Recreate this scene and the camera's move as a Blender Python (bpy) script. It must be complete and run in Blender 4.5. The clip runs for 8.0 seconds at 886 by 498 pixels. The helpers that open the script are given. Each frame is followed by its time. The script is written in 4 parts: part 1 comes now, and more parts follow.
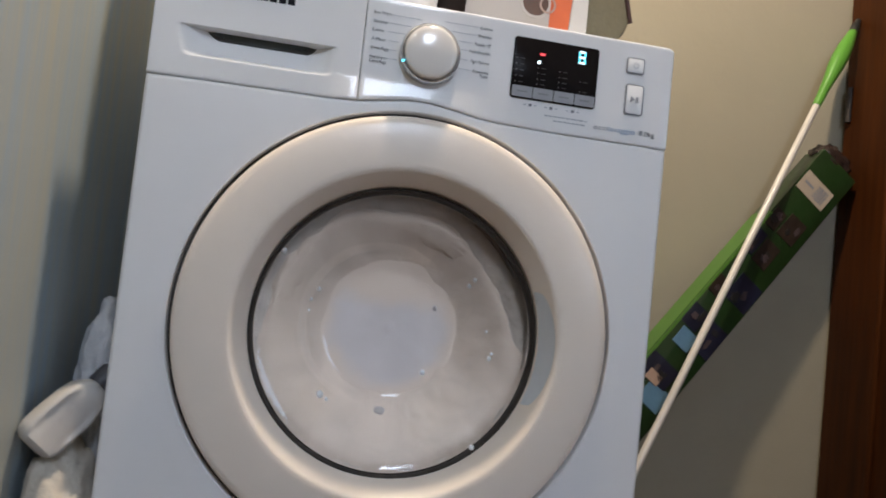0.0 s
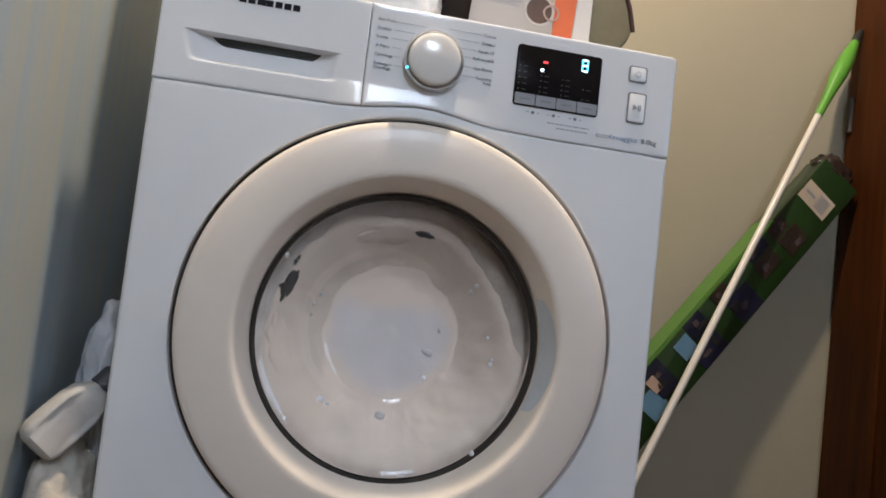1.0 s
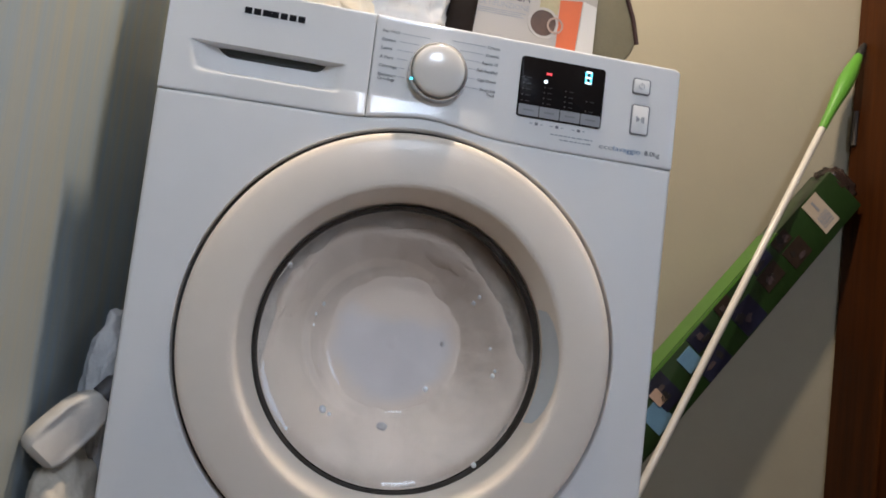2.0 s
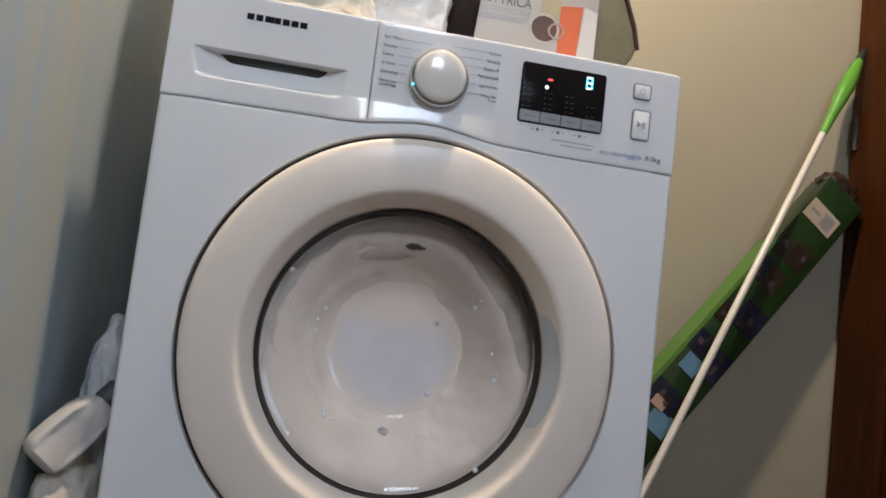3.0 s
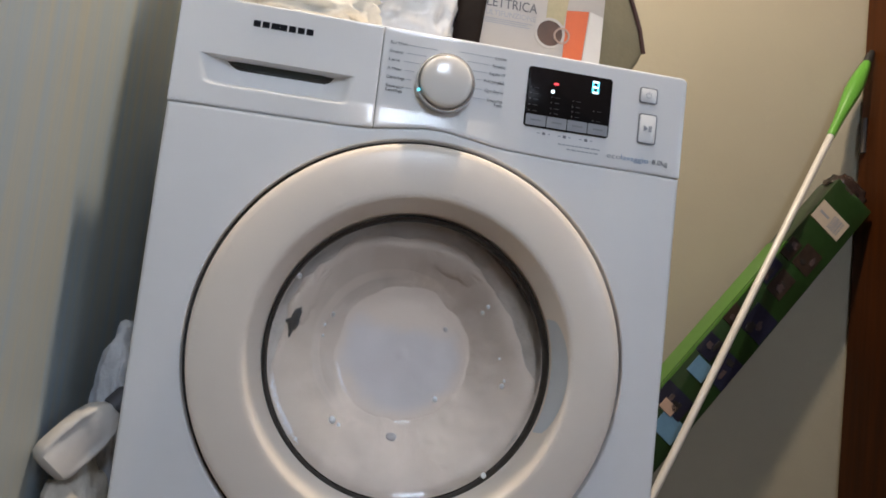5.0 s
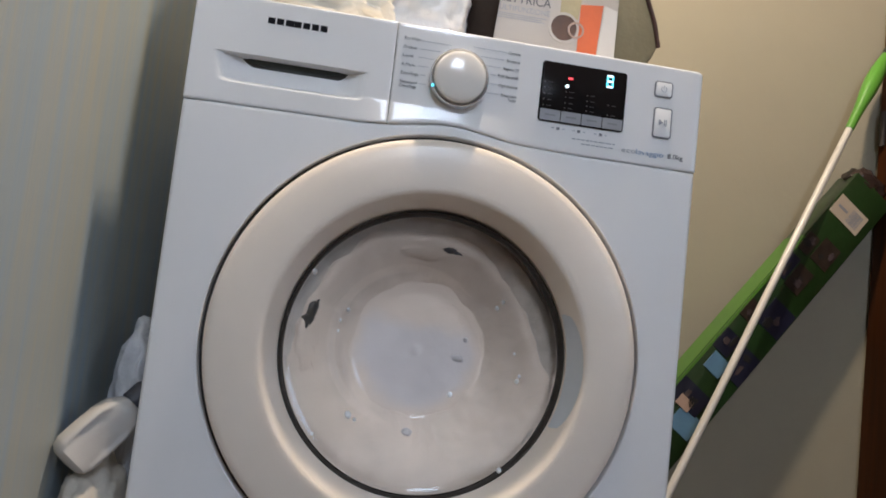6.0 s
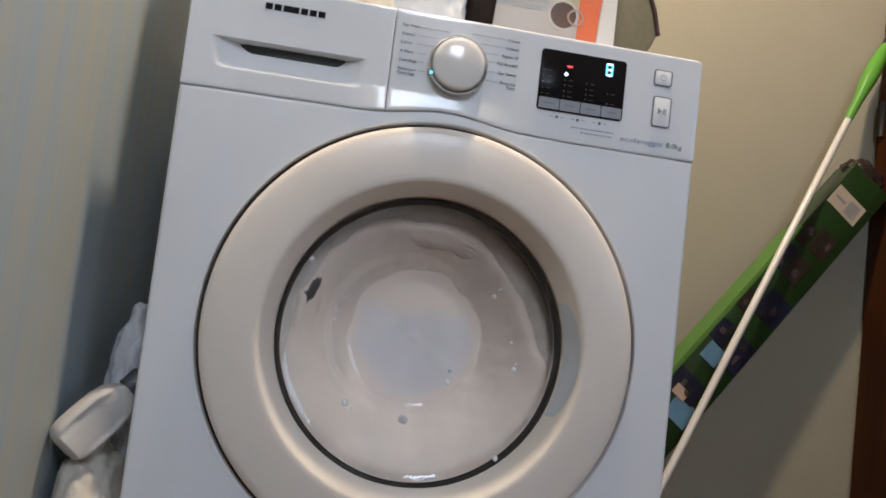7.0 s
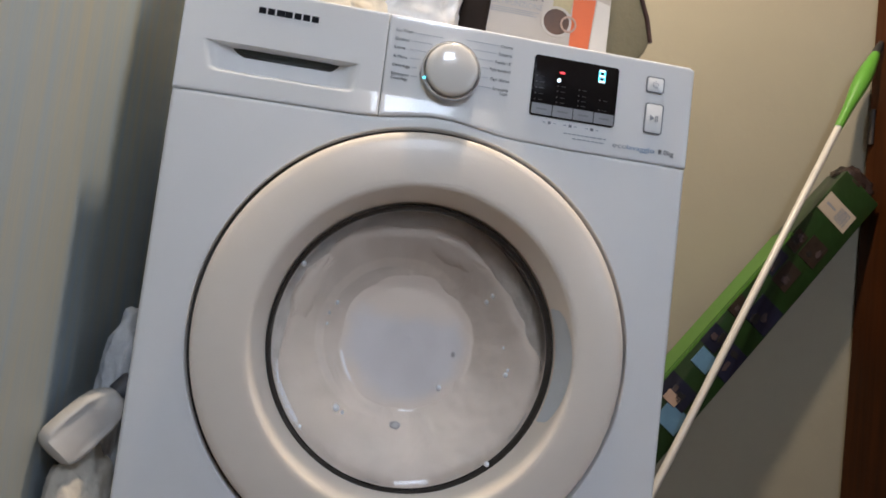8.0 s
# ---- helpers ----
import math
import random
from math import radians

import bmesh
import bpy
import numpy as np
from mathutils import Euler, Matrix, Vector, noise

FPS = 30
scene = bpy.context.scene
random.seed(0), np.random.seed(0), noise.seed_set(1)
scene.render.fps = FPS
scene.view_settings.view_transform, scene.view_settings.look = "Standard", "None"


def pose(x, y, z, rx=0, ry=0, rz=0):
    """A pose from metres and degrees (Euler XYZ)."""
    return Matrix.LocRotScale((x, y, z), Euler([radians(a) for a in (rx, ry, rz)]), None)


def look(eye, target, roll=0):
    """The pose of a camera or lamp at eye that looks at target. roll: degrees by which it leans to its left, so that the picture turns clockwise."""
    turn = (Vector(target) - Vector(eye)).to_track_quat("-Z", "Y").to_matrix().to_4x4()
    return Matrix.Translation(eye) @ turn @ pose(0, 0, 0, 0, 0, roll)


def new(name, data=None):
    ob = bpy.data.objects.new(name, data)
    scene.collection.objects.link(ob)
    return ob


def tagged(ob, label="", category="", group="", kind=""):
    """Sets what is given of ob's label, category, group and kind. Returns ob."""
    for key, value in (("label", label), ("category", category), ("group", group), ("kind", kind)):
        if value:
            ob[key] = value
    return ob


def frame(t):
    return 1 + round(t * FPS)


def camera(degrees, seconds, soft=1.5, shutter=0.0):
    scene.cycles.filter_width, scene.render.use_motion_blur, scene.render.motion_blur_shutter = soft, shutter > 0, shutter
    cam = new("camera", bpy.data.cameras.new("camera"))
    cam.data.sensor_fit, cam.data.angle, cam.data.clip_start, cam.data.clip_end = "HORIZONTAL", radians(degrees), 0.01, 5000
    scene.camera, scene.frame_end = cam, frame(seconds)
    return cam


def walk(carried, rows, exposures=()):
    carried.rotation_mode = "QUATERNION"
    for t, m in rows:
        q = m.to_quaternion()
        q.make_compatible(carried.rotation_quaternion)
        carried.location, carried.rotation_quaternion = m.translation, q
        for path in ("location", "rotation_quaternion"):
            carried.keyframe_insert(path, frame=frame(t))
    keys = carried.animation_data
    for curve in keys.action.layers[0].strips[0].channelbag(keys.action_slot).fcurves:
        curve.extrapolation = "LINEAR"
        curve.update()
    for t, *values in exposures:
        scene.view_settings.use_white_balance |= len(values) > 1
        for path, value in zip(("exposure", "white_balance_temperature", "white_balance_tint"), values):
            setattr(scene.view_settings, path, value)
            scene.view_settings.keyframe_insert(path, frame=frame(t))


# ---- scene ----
cam = camera(61.2, 8.0, soft=1.75, shutter=0.5)
PATH = [
    (0, (-0.117, -0.833, 0.527), (0.252, 1.13, 0.64), 6),
    (0.1, (-0.114, -0.834, 0.526), (0.262, 1.13, 0.631), 6.4),
    (0.2, (-0.111, -0.835, 0.524), (0.246, 1.131, 0.593), 6.7),
    (0.3, (-0.113, -0.834, 0.525), (0.253, 1.131, 0.603), 6.7),
    (0.5, (-0.118, -0.833, 0.526), (0.246, 1.131, 0.625), 6.7),
    (0.6, (-0.118, -0.834, 0.526), (0.263, 1.13, 0.653), 6.7),
    (0.7, (-0.118, -0.834, 0.526), (0.261, 1.129, 0.653), 6.6),
    (0.8, (-0.118, -0.835, 0.526), (0.255, 1.129, 0.651), 6.6),
    (0.9, (-0.118, -0.835, 0.526), (0.247, 1.128, 0.653), 6.5),
    (1, (-0.118, -0.836, 0.526), (0.245, 1.127, 0.656), 6.5),
    (1.1, (-0.118, -0.836, 0.526), (0.237, 1.127, 0.654), 6.6),
    (1.2, (-0.118, -0.836, 0.526), (0.225, 1.126, 0.657), 6.6),
    (1.3, (-0.117, -0.836, 0.525), (0.244, 1.126, 0.675), 6.7),
    (1.4, (-0.117, -0.836, 0.525), (0.252, 1.125, 0.684), 6.7),
    (1.5, (-0.117, -0.836, 0.525), (0.241, 1.125, 0.678), 6.8),
    (1.6, (-0.117, -0.836, 0.525), (0.252, 1.125, 0.693), 6.8),
    (1.7, (-0.117, -0.836, 0.525), (0.243, 1.125, 0.685), 6.8),
    (2.8, (-0.118, -0.838, 0.525), (0.224, 1.125, 0.691), 6.8),
    (3, (-0.118, -0.838, 0.525), (0.227, 1.125, 0.697), 6.8),
    (3.5, (-0.117, -0.839, 0.525), (0.217, 1.126, 0.698), 6.7),
    (4, (-0.117, -0.838, 0.525), (0.221, 1.125, 0.7), 6.8),
    (5.5, (-0.118, -0.838, 0.525), (0.196, 1.128, 0.71), 6.5),
    (5.7, (-0.118, -0.838, 0.524), (0.189, 1.13, 0.705), 6.5),
    (5.8, (-0.117, -0.839, 0.524), (0.184, 1.131, 0.702), 6.4),
    (5.9, (-0.117, -0.839, 0.523), (0.18, 1.132, 0.699), 6.4),
    (6, (-0.117, -0.839, 0.523), (0.169, 1.133, 0.694), 6.4),
    (6.2, (-0.117, -0.838, 0.524), (0.18, 1.133, 0.678), 6.6),
    (6.5, (-0.117, -0.837, 0.525), (0.19, 1.134, 0.665), 6.8),
    (7, (-0.117, -0.837, 0.523), (0.18, 1.136, 0.664), 6.7),
    (7.5, (-0.117, -0.836, 0.524), (0.182, 1.136, 0.671), 6.6),
    (7.7, (-0.117, -0.836, 0.524), (0.192, 1.134, 0.679), 6.7),
    (8, (-0.117, -0.837, 0.523), (0.198, 1.131, 0.68), 6.9),
]
walk(cam, [(t, look(eye, target, roll)) for t, eye, target, roll in PATH])

# ---- world and light ----
world = bpy.data.worlds.new("world")
scene.world = world
world.use_nodes = True
wn = world.node_tree
sky = wn.nodes.new("ShaderNodeTexSky")
sky.sky_type = 'NISHITA'
sky.sun_disc = False
sky.sun_elevation = radians(35)
sky.sun_rotation = radians(200)
wn.links.new(sky.outputs[0], wn.nodes["Background"].inputs[0])
wn.nodes["Background"].inputs[1].default_value = 0.12

LAMP_POWER = 118.0
WINDOW_POWER = 29.0
SIDE_FILL_POWER = 10.0
bulb = bpy.data.lights.new("ceiling_bulb", 'SPOT')
bulb.spot_size, bulb.spot_blend = radians(140), 0.35
bulb.energy, bulb.color, bulb.shadow_soft_size = LAMP_POWER, (1.0, 0.84, 0.65), 0.05
new("ceiling_bulb", bulb).matrix_world = pose(0.140, -0.06, 2.20)
daylight = bpy.data.lights.new("window_daylight", 'AREA')
daylight.shape, daylight.size, daylight.size_y = 'RECTANGLE', 0.50, 0.54
daylight.energy, daylight.color = WINDOW_POWER, (0.68, 0.80, 1.0)
new("window_daylight", daylight).matrix_world = look((0.20, -2.67, 2.18), (0.15, 0.0, 0.80))
# Added cool fill from the right, for bluer shade; no source is known there.
side = bpy.data.lights.new("side_fill_light", 'AREA')
side.shape, side.size, side.size_y = 'RECTANGLE', 1.00, 1.06
side.energy, side.color = SIDE_FILL_POWER, (0.50, 0.71, 1.0)
new("side_fill_light", side).matrix_world = look((2.25, -2.67, 1.20), (-0.10, 0.0, 0.70))
scene.view_settings.exposure = 0.0

# ---- materials ----


def mat(name, base, rough=0.5, metal=0.0, var=0.08, scale=6.0, bump=0.0, bump_scale=60.0,
        stretch=(1, 1, 1), coat=0.0, emit=None, strength=0.0, spec=0.5, second=None):
    m = bpy.data.materials.new(name)
    m.use_nodes = True
    nt = m.node_tree
    b = nt.nodes["Principled BSDF"]
    b.inputs["Base Color"].default_value = (*base, 1)
    b.inputs["Roughness"].default_value = rough
    b.inputs["Metallic"].default_value = metal
    b.inputs["Coat Weight"].default_value = coat
    b.inputs["Coat Roughness"].default_value = 0.08
    b.inputs["Specular IOR Level"].default_value = spec
    if emit:
        b.inputs["Emission Color"].default_value = (*emit, 1)
        b.inputs["Emission Strength"].default_value = strength
        return m
    tc = nt.nodes.new("ShaderNodeTexCoord")
    mp = nt.nodes.new("ShaderNodeMapping")
    mp.inputs["Scale"].default_value = stretch
    nt.links.new(tc.outputs["Object"], mp.inputs["Vector"])
    if var:
        n1 = nt.nodes.new("ShaderNodeTexNoise")
        n1.inputs["Scale"].default_value, n1.inputs["Detail"].default_value = scale, 6
        n2 = nt.nodes.new("ShaderNodeTexNoise")
        n2.inputs["Scale"].default_value, n2.inputs["Detail"].default_value = scale * 9, 4
        for n in (n1, n2):
            nt.links.new(mp.outputs[0], n.inputs["Vector"])
        add = nt.nodes.new("ShaderNodeMath")
        add.operation = 'MULTIPLY_ADD'
        add.inputs[1].default_value = 0.35
        nt.links.new(n2.outputs[0], add.inputs[0])
        nt.links.new(n1.outputs[0], add.inputs[2])
        ramp = nt.nodes.new("ShaderNodeValToRGB")
        ramp.color_ramp.elements[0].position, ramp.color_ramp.elements[1].position = 0.42, 0.95
        lo = second if second else tuple(c * (1 - var) for c in base)
        hi = tuple(min(1, c * (1 + var * 0.5)) for c in base)
        ramp.color_ramp.elements[0].color = (*lo, 1)
        ramp.color_ramp.elements[1].color = (*hi, 1)
        nt.links.new(add.outputs[0], ramp.inputs[0])
        nt.links.new(ramp.outputs[0], b.inputs["Base Color"])
        rr = nt.nodes.new("ShaderNodeMapRange")
        rr.inputs["To Min"].default_value, rr.inputs["To Max"].default_value = rough * 0.85, min(1, rough * 1.2)
        nt.links.new(n2.outputs[0], rr.inputs["Value"])
        nt.links.new(rr.outputs[0], b.inputs["Roughness"])
    if bump:
        nb = nt.nodes.new("ShaderNodeTexNoise")
        nb.inputs["Scale"].default_value, nb.inputs["Detail"].default_value = bump_scale, 5
        nt.links.new(mp.outputs[0], nb.inputs["Vector"])
        bp = nt.nodes.new("ShaderNodeBump")
        bp.inputs["Strength"].default_value, bp.inputs["Distance"].default_value = bump, 0.004
        nt.links.new(nb.outputs[0], bp.inputs["Height"])
        nt.links.new(bp.outputs[0], b.inputs["Normal"])
    return m


M_ENAMEL = mat("white_enamel", (0.84, 0.825, 0.82), 0.38, var=0.03, scale=3, bump=0.02, bump_scale=400)
M_FASCIA = mat("white_gloss_plastic", (0.875, 0.86, 0.855), 0.055, var=0.02, scale=3, spec=0.42)
M_CAP = mat("cream_gloss_cap", (0.86, 0.80, 0.74), 0.10, var=0.03, scale=8)
M_DOOR = mat("cream_white_plastic", (0.87, 0.76, 0.655), 0.30, var=0.03, scale=4)
M_SEAM = mat("dark_gap", (0.05, 0.045, 0.04), 0.6, var=0.2, scale=30)
M_RINGDARK = mat("dark_smoked_chrome", (0.030, 0.022, 0.016), 0.5, metal=0.0, var=0.25, scale=25)
M_CHROME = mat("chrome", (0.62, 0.62, 0.64), 0.12, metal=1.0, var=0.05, scale=40)
M_BLACKGLASS = mat("black_display_glass", (0.012, 0.010, 0.010), 0.16, spec=0.02, var=0.2, scale=20)
M_KEY = mat("grey_touch_key", (0.30, 0.30, 0.32), 0.4, var=0.08, scale=60)
M_INK = mat("dark_grey_ink", (0.10, 0.10, 0.115), 0.6, var=0.1, scale=80)
M_INKL = mat("light_grey_ink", (0.36, 0.37, 0.41), 0.6, var=0.1, scale=80)
M_INKB = mat("blue_grey_ink", (0.22, 0.32, 0.48), 0.5, var=0.1, scale=80)
M_LOGO = mat("black_ink", (0.010, 0.010, 0.014), 0.6, spec=0.1, var=0.1, scale=80)
M_GROOVE = mat("grey_groove", (0.22, 0.22, 0.24), 0.5, var=0.1, scale=50)
M_GRIP = mat("pale_blue_grey_plastic", (0.66, 0.67, 0.68), 0.3, var=0.05, scale=20)
M_RUBBER = mat("grey_rubber", (0.50, 0.48, 0.46), 0.55, var=0.15, scale=20, bump=0.2)
M_DRUM = mat("drum_steel", (0.16, 0.14, 0.13), 0.35, metal=0.7, var=0.2, scale=12)
SUDS = (0.68, 0.53, 0.42)
M_SUDS = mat("soap_suds", SUDS, 0.85, spec=0.15, var=0.12, scale=22, bump=0.2, bump_scale=220)
# The flat glass's bluish reflection is put into this suds colour.
M_SUDSB = mat("suds_with_reflection", (0.62, 0.53, 0.485), 0.8, spec=0.15, var=0.12, scale=26, bump=0.1, bump_scale=180)
M_WET = mat("wet_grey_cloth", (0.55, 0.45, 0.37), 0.6, var=0.25, scale=30, bump=0.5, bump_scale=150)
# Metal instead of water, so that each bead shows a bright glint.
M_BEAD = mat("glint_bead_metal", (0.97, 0.97, 0.98), 0.42, metal=1.0, var=0)
M_SPOT = mat("grey_wet_cloth", (0.46, 0.395, 0.365), 0.6, var=0.25, scale=60, bump=0.4)
M_CYAN = mat("cyan_led", (0.1, 0.6, 0.8), 0.4, emit=(0.10, 0.75, 1.0), strength=2.2)
M_WLED = mat("white_led", (0.8, 0.9, 1.0), 0.4, emit=(0.75, 0.92, 1.0), strength=2.2)
M_RED = mat("red_led", (0.8, 0.1, 0.1), 0.4, emit=(1.0, 0.06, 0.08), strength=1.5)
M_DARKWET = mat("dark_wet_cloth", (0.055, 0.050, 0.050), 0.5, var=0.3, scale=60, bump=0.4)
M_SLOT = mat("dark_grey_recess", (0.045, 0.050, 0.046), 0.5, var=0.1, scale=40)
M_POUCH = mat("dark_brown_leather", (0.013, 0.007, 0.005), 0.7, spec=0.2, var=0.3, scale=20, bump=0.2)
M_DIM = mat("dim_marks", (0.085, 0.070, 0.070), 0.6, var=0.1, scale=60)
M_DIMMER = mat("unlit_display_print", (0.040, 0.034, 0.034), 0.6, var=0.1, scale=60)
M_WALLC = mat("cream_wall_paint", (0.35, 0.31, 0.228), 0.75, var=0.07, scale=2.2, bump=0.15, bump_scale=45)
M_WALLL = mat("streaked_pale_panel", (0.31, 0.40, 0.49), 0.5, var=0.10, scale=1.6, bump=0.08, bump_scale=20,
              stretch=(24, 24, 0.7), second=(0.455, 0.435, 0.345))
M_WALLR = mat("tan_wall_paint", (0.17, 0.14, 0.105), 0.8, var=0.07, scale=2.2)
M_CEIL = mat("white_ceiling_paint", (0.50, 0.47, 0.42), 0.85, var=0.04, scale=3)
M_TILE = mat("terracotta_floor_tile", (0.10, 0.062, 0.040), 0.35, var=0.12, scale=5)
M_GROUT = mat("grout", (0.14, 0.12, 0.10), 0.85, var=0.15, scale=20)
M_WOOD = mat("dark_stained_wood", (0.062, 0.0175, 0.0030), 0.5, spec=0.12, var=0.35, scale=5, stretch=(9, 9, 0.7),
             second=(0.026, 0.0075, 0.0016), bump=0.1, bump_scale=12)
M_IRON = mat("dark_hinge_metal", (0.06, 0.05, 0.045), 0.45, metal=0.8, var=0.2, scale=40)
M_POLE = mat("white_coated_steel", (0.62, 0.58, 0.52), 0.3, var=0.08, scale=18)
M_GREENP = mat("bright_green_plastic", (0.10, 0.29, 0.035), 0.3, var=0.1, scale=20, coat=0.2)
M_BLACKP = mat("black_plastic", (0.018, 0.017, 0.016), 0.35, var=0.2, scale=30)
M_BOXG = mat("green_printed_card", (0.011, 0.034, 0.008), 0.3, var=0.3, scale=12, bump=0.3, bump_scale=30, coat=0.25)
M_BOXL = mat("light_green_card", (0.075, 0.19, 0.026), 0.35, var=0.12, scale=10, coat=0.3)
M_NAVY = mat("navy_print", (0.008, 0.010, 0.028), 0.35, var=0.4, scale=40, coat=0.3)
M_SKYB = mat("pale_blue_print", (0.11, 0.22, 0.33), 0.35, var=0.15, scale=40, coat=0.3)
M_BROWN = mat("brown_print", (0.026, 0.017, 0.012), 0.35, var=0.5, scale=60, coat=0.3)
M_MAUVE = mat("dull_mauve_print", (0.070, 0.050, 0.052), 0.35, var=0.5, scale=70, coat=0.3)
M_PINK = mat("pale_pink_print", (0.44, 0.30, 0.23), 0.4, var=0.15, scale=50)
M_LABEL = mat("barcode_label_paper", (0.42, 0.34, 0.26), 0.6, var=0.12, scale=20)
M_WRAP = mat("crumpled_black_wrap", (0.035, 0.022, 0.018), 0.25, var=0.3, scale=40, bump=0.5, bump_scale=60)
M_CLOTHW = mat("cream_towel", (0.86, 0.79, 0.68), 0.9, var=0.06, scale=14, bump=0.15, bump_scale=260)
# Cream cloth made darker: the shade of the gap is in its colour.
M_CLOTHD = mat("shaded_cream_cotton", (0.58, 0.52, 0.44), 0.9, var=0.10, scale=14, bump=0.3, bump_scale=240)
M_CLOTHG = mat("pale_grey_cloth", (0.60, 0.60, 0.62), 0.85, var=0.10, scale=14, bump=0.4, bump_scale=240)
M_CLOTHB = mat("navy_cloth", (0.03, 0.04, 0.09), 0.9, var=0.2, scale=20, bump=0.4, bump_scale=240)
M_LEAF = mat("dark_green_print", (0.02, 0.06, 0.05), 0.8, var=0.2, scale=60)
M_BOTTLE = mat("white_bottle_plastic", (0.52, 0.49, 0.46), 0.4, var=0.04, scale=12)
M_COLLAR = mat("grey_bottle_cap", (0.05, 0.05, 0.06), 0.5, var=0.1, scale=30)
M_CARD = mat("white_printed_card", (0.50, 0.46, 0.425), 0.4, var=0.04, scale=10)
M_PALE = mat("white_print", (0.66, 0.63, 0.60), 0.4, var=0.04, scale=10)
M_ORANGE = mat("orange_print", (0.66, 0.13, 0.03), 0.4, var=0.08, scale=20)
M_OLIVE = mat("olive_fabric", (0.20, 0.172, 0.105), 0.7, var=0.18, scale=14, bump=0.2, bump_scale=120)
M_PIPING = mat("dark_brown_piping", (0.055, 0.02, 0.016), 0.5, var=0.2, scale=30)
M_PLASTB = mat("milky_plastic_bag", (0.78, 0.78, 0.80), 0.28, var=0.12, scale=12, bump=0.5, bump_scale=30)
M_COFFEE = mat("brown_drink_print", (0.10, 0.045, 0.02), 0.4, var=0.3, scale=40)
M_BEIGEP = mat("beige_print", (0.45, 0.38, 0.22), 0.4, var=0.2, scale=30)


def glass_mat(name, tint, rough=0.0):
    m = bpy.data.materials.new(name)
    m.use_nodes = True
    b = m.node_tree.nodes["Principled BSDF"]
    b.inputs["Base Color"].default_value = (*tint, 1)
    b.inputs["Roughness"].default_value = rough
    b.inputs["Transmission Weight"].default_value = 1.0
    b.inputs["IOR"].default_value = 1.48
    return m


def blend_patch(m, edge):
    """Lets a patch's painted reflection fade into the colour edge away from its middle, with a cloudy, flat-topped
    outline.
    """
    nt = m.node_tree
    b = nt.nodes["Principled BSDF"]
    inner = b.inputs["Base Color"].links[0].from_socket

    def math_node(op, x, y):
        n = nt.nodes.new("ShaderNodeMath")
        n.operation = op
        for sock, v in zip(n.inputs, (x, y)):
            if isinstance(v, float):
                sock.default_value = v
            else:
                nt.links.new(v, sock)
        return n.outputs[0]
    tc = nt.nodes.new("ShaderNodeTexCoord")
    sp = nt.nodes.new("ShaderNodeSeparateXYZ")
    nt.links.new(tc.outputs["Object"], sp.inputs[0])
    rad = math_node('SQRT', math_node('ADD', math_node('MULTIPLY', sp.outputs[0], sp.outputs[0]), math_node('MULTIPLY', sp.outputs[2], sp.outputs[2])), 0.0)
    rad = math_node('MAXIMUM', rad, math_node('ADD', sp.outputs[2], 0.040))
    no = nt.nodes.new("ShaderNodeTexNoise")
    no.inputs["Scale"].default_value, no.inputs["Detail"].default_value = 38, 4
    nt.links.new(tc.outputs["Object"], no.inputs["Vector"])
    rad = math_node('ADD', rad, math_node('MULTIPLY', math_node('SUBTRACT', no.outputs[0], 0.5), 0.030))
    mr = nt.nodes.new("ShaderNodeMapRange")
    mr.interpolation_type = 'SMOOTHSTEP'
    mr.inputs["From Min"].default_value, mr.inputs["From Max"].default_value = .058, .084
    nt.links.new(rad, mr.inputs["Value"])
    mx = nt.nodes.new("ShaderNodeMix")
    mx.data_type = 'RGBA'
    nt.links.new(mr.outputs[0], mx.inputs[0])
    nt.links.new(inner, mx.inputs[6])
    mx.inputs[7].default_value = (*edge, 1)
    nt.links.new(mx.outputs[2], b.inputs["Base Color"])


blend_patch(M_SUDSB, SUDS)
M_GLASS = glass_mat("door_glass", (0.97, 0.98, 0.98))
M_PANE = glass_mat("window_glass", (0.98, 0.99, 0.99))

# ---- mesh helpers ----


def finish(bm, smooth=25):
    bmesh.ops.recalc_face_normals(bm, faces=bm.faces[:])
    for f in bm.faces:
        f.smooth = True
    if smooth:
        for e in bm.edges:
            if len(e.link_faces) == 2 and e.calc_face_angle(0) > radians(smooth):
                e.smooth = False


def part(name, bm, material, parent=None, label="", smooth=25):
    """Links a bmesh as one mesh object, under a thing or a part."""
    finish(bm, smooth)
    me = bpy.data.meshes.new(name)
    bm.to_mesh(me)
    bm.free()
    me.materials.append(material)
    ob = new(name, me)
    if parent:
        ob.parent = parent
    if label:
        tagged(ob, label)
    return ob


def weighted(ob):
    ob.modifiers.new("even_shading", 'WEIGHTED_NORMAL').keep_sharp = True
    return ob


def box(bm, x0, x1, y0, y1, z0, z1, bevel=0.0, m=None, segs=2):
    b2 = bmesh.new()
    bmesh.ops.create_cube(b2, size=1)
    for v in b2.verts:
        v.co = Vector((x0 + (v.co.x + .5) * (x1 - x0), y0 + (v.co.y + .5) * (y1 - y0), z0 + (v.co.z + .5) * (z1 - z0)))
    if bevel:
        bmesh.ops.bevel(b2, geom=b2.edges[:], offset=bevel, segments=segs, affect='EDGES', profile=0.5)
    if m:
        b2.transform(m)
    me = bpy.data.meshes.new("tmp")
    b2.to_mesh(me)
    b2.free()
    bm.from_mesh(me)
    bpy.data.meshes.remove(me)
    return bm


def boxed(*a, **k):
    return box(bmesh.new(), *a, **k)


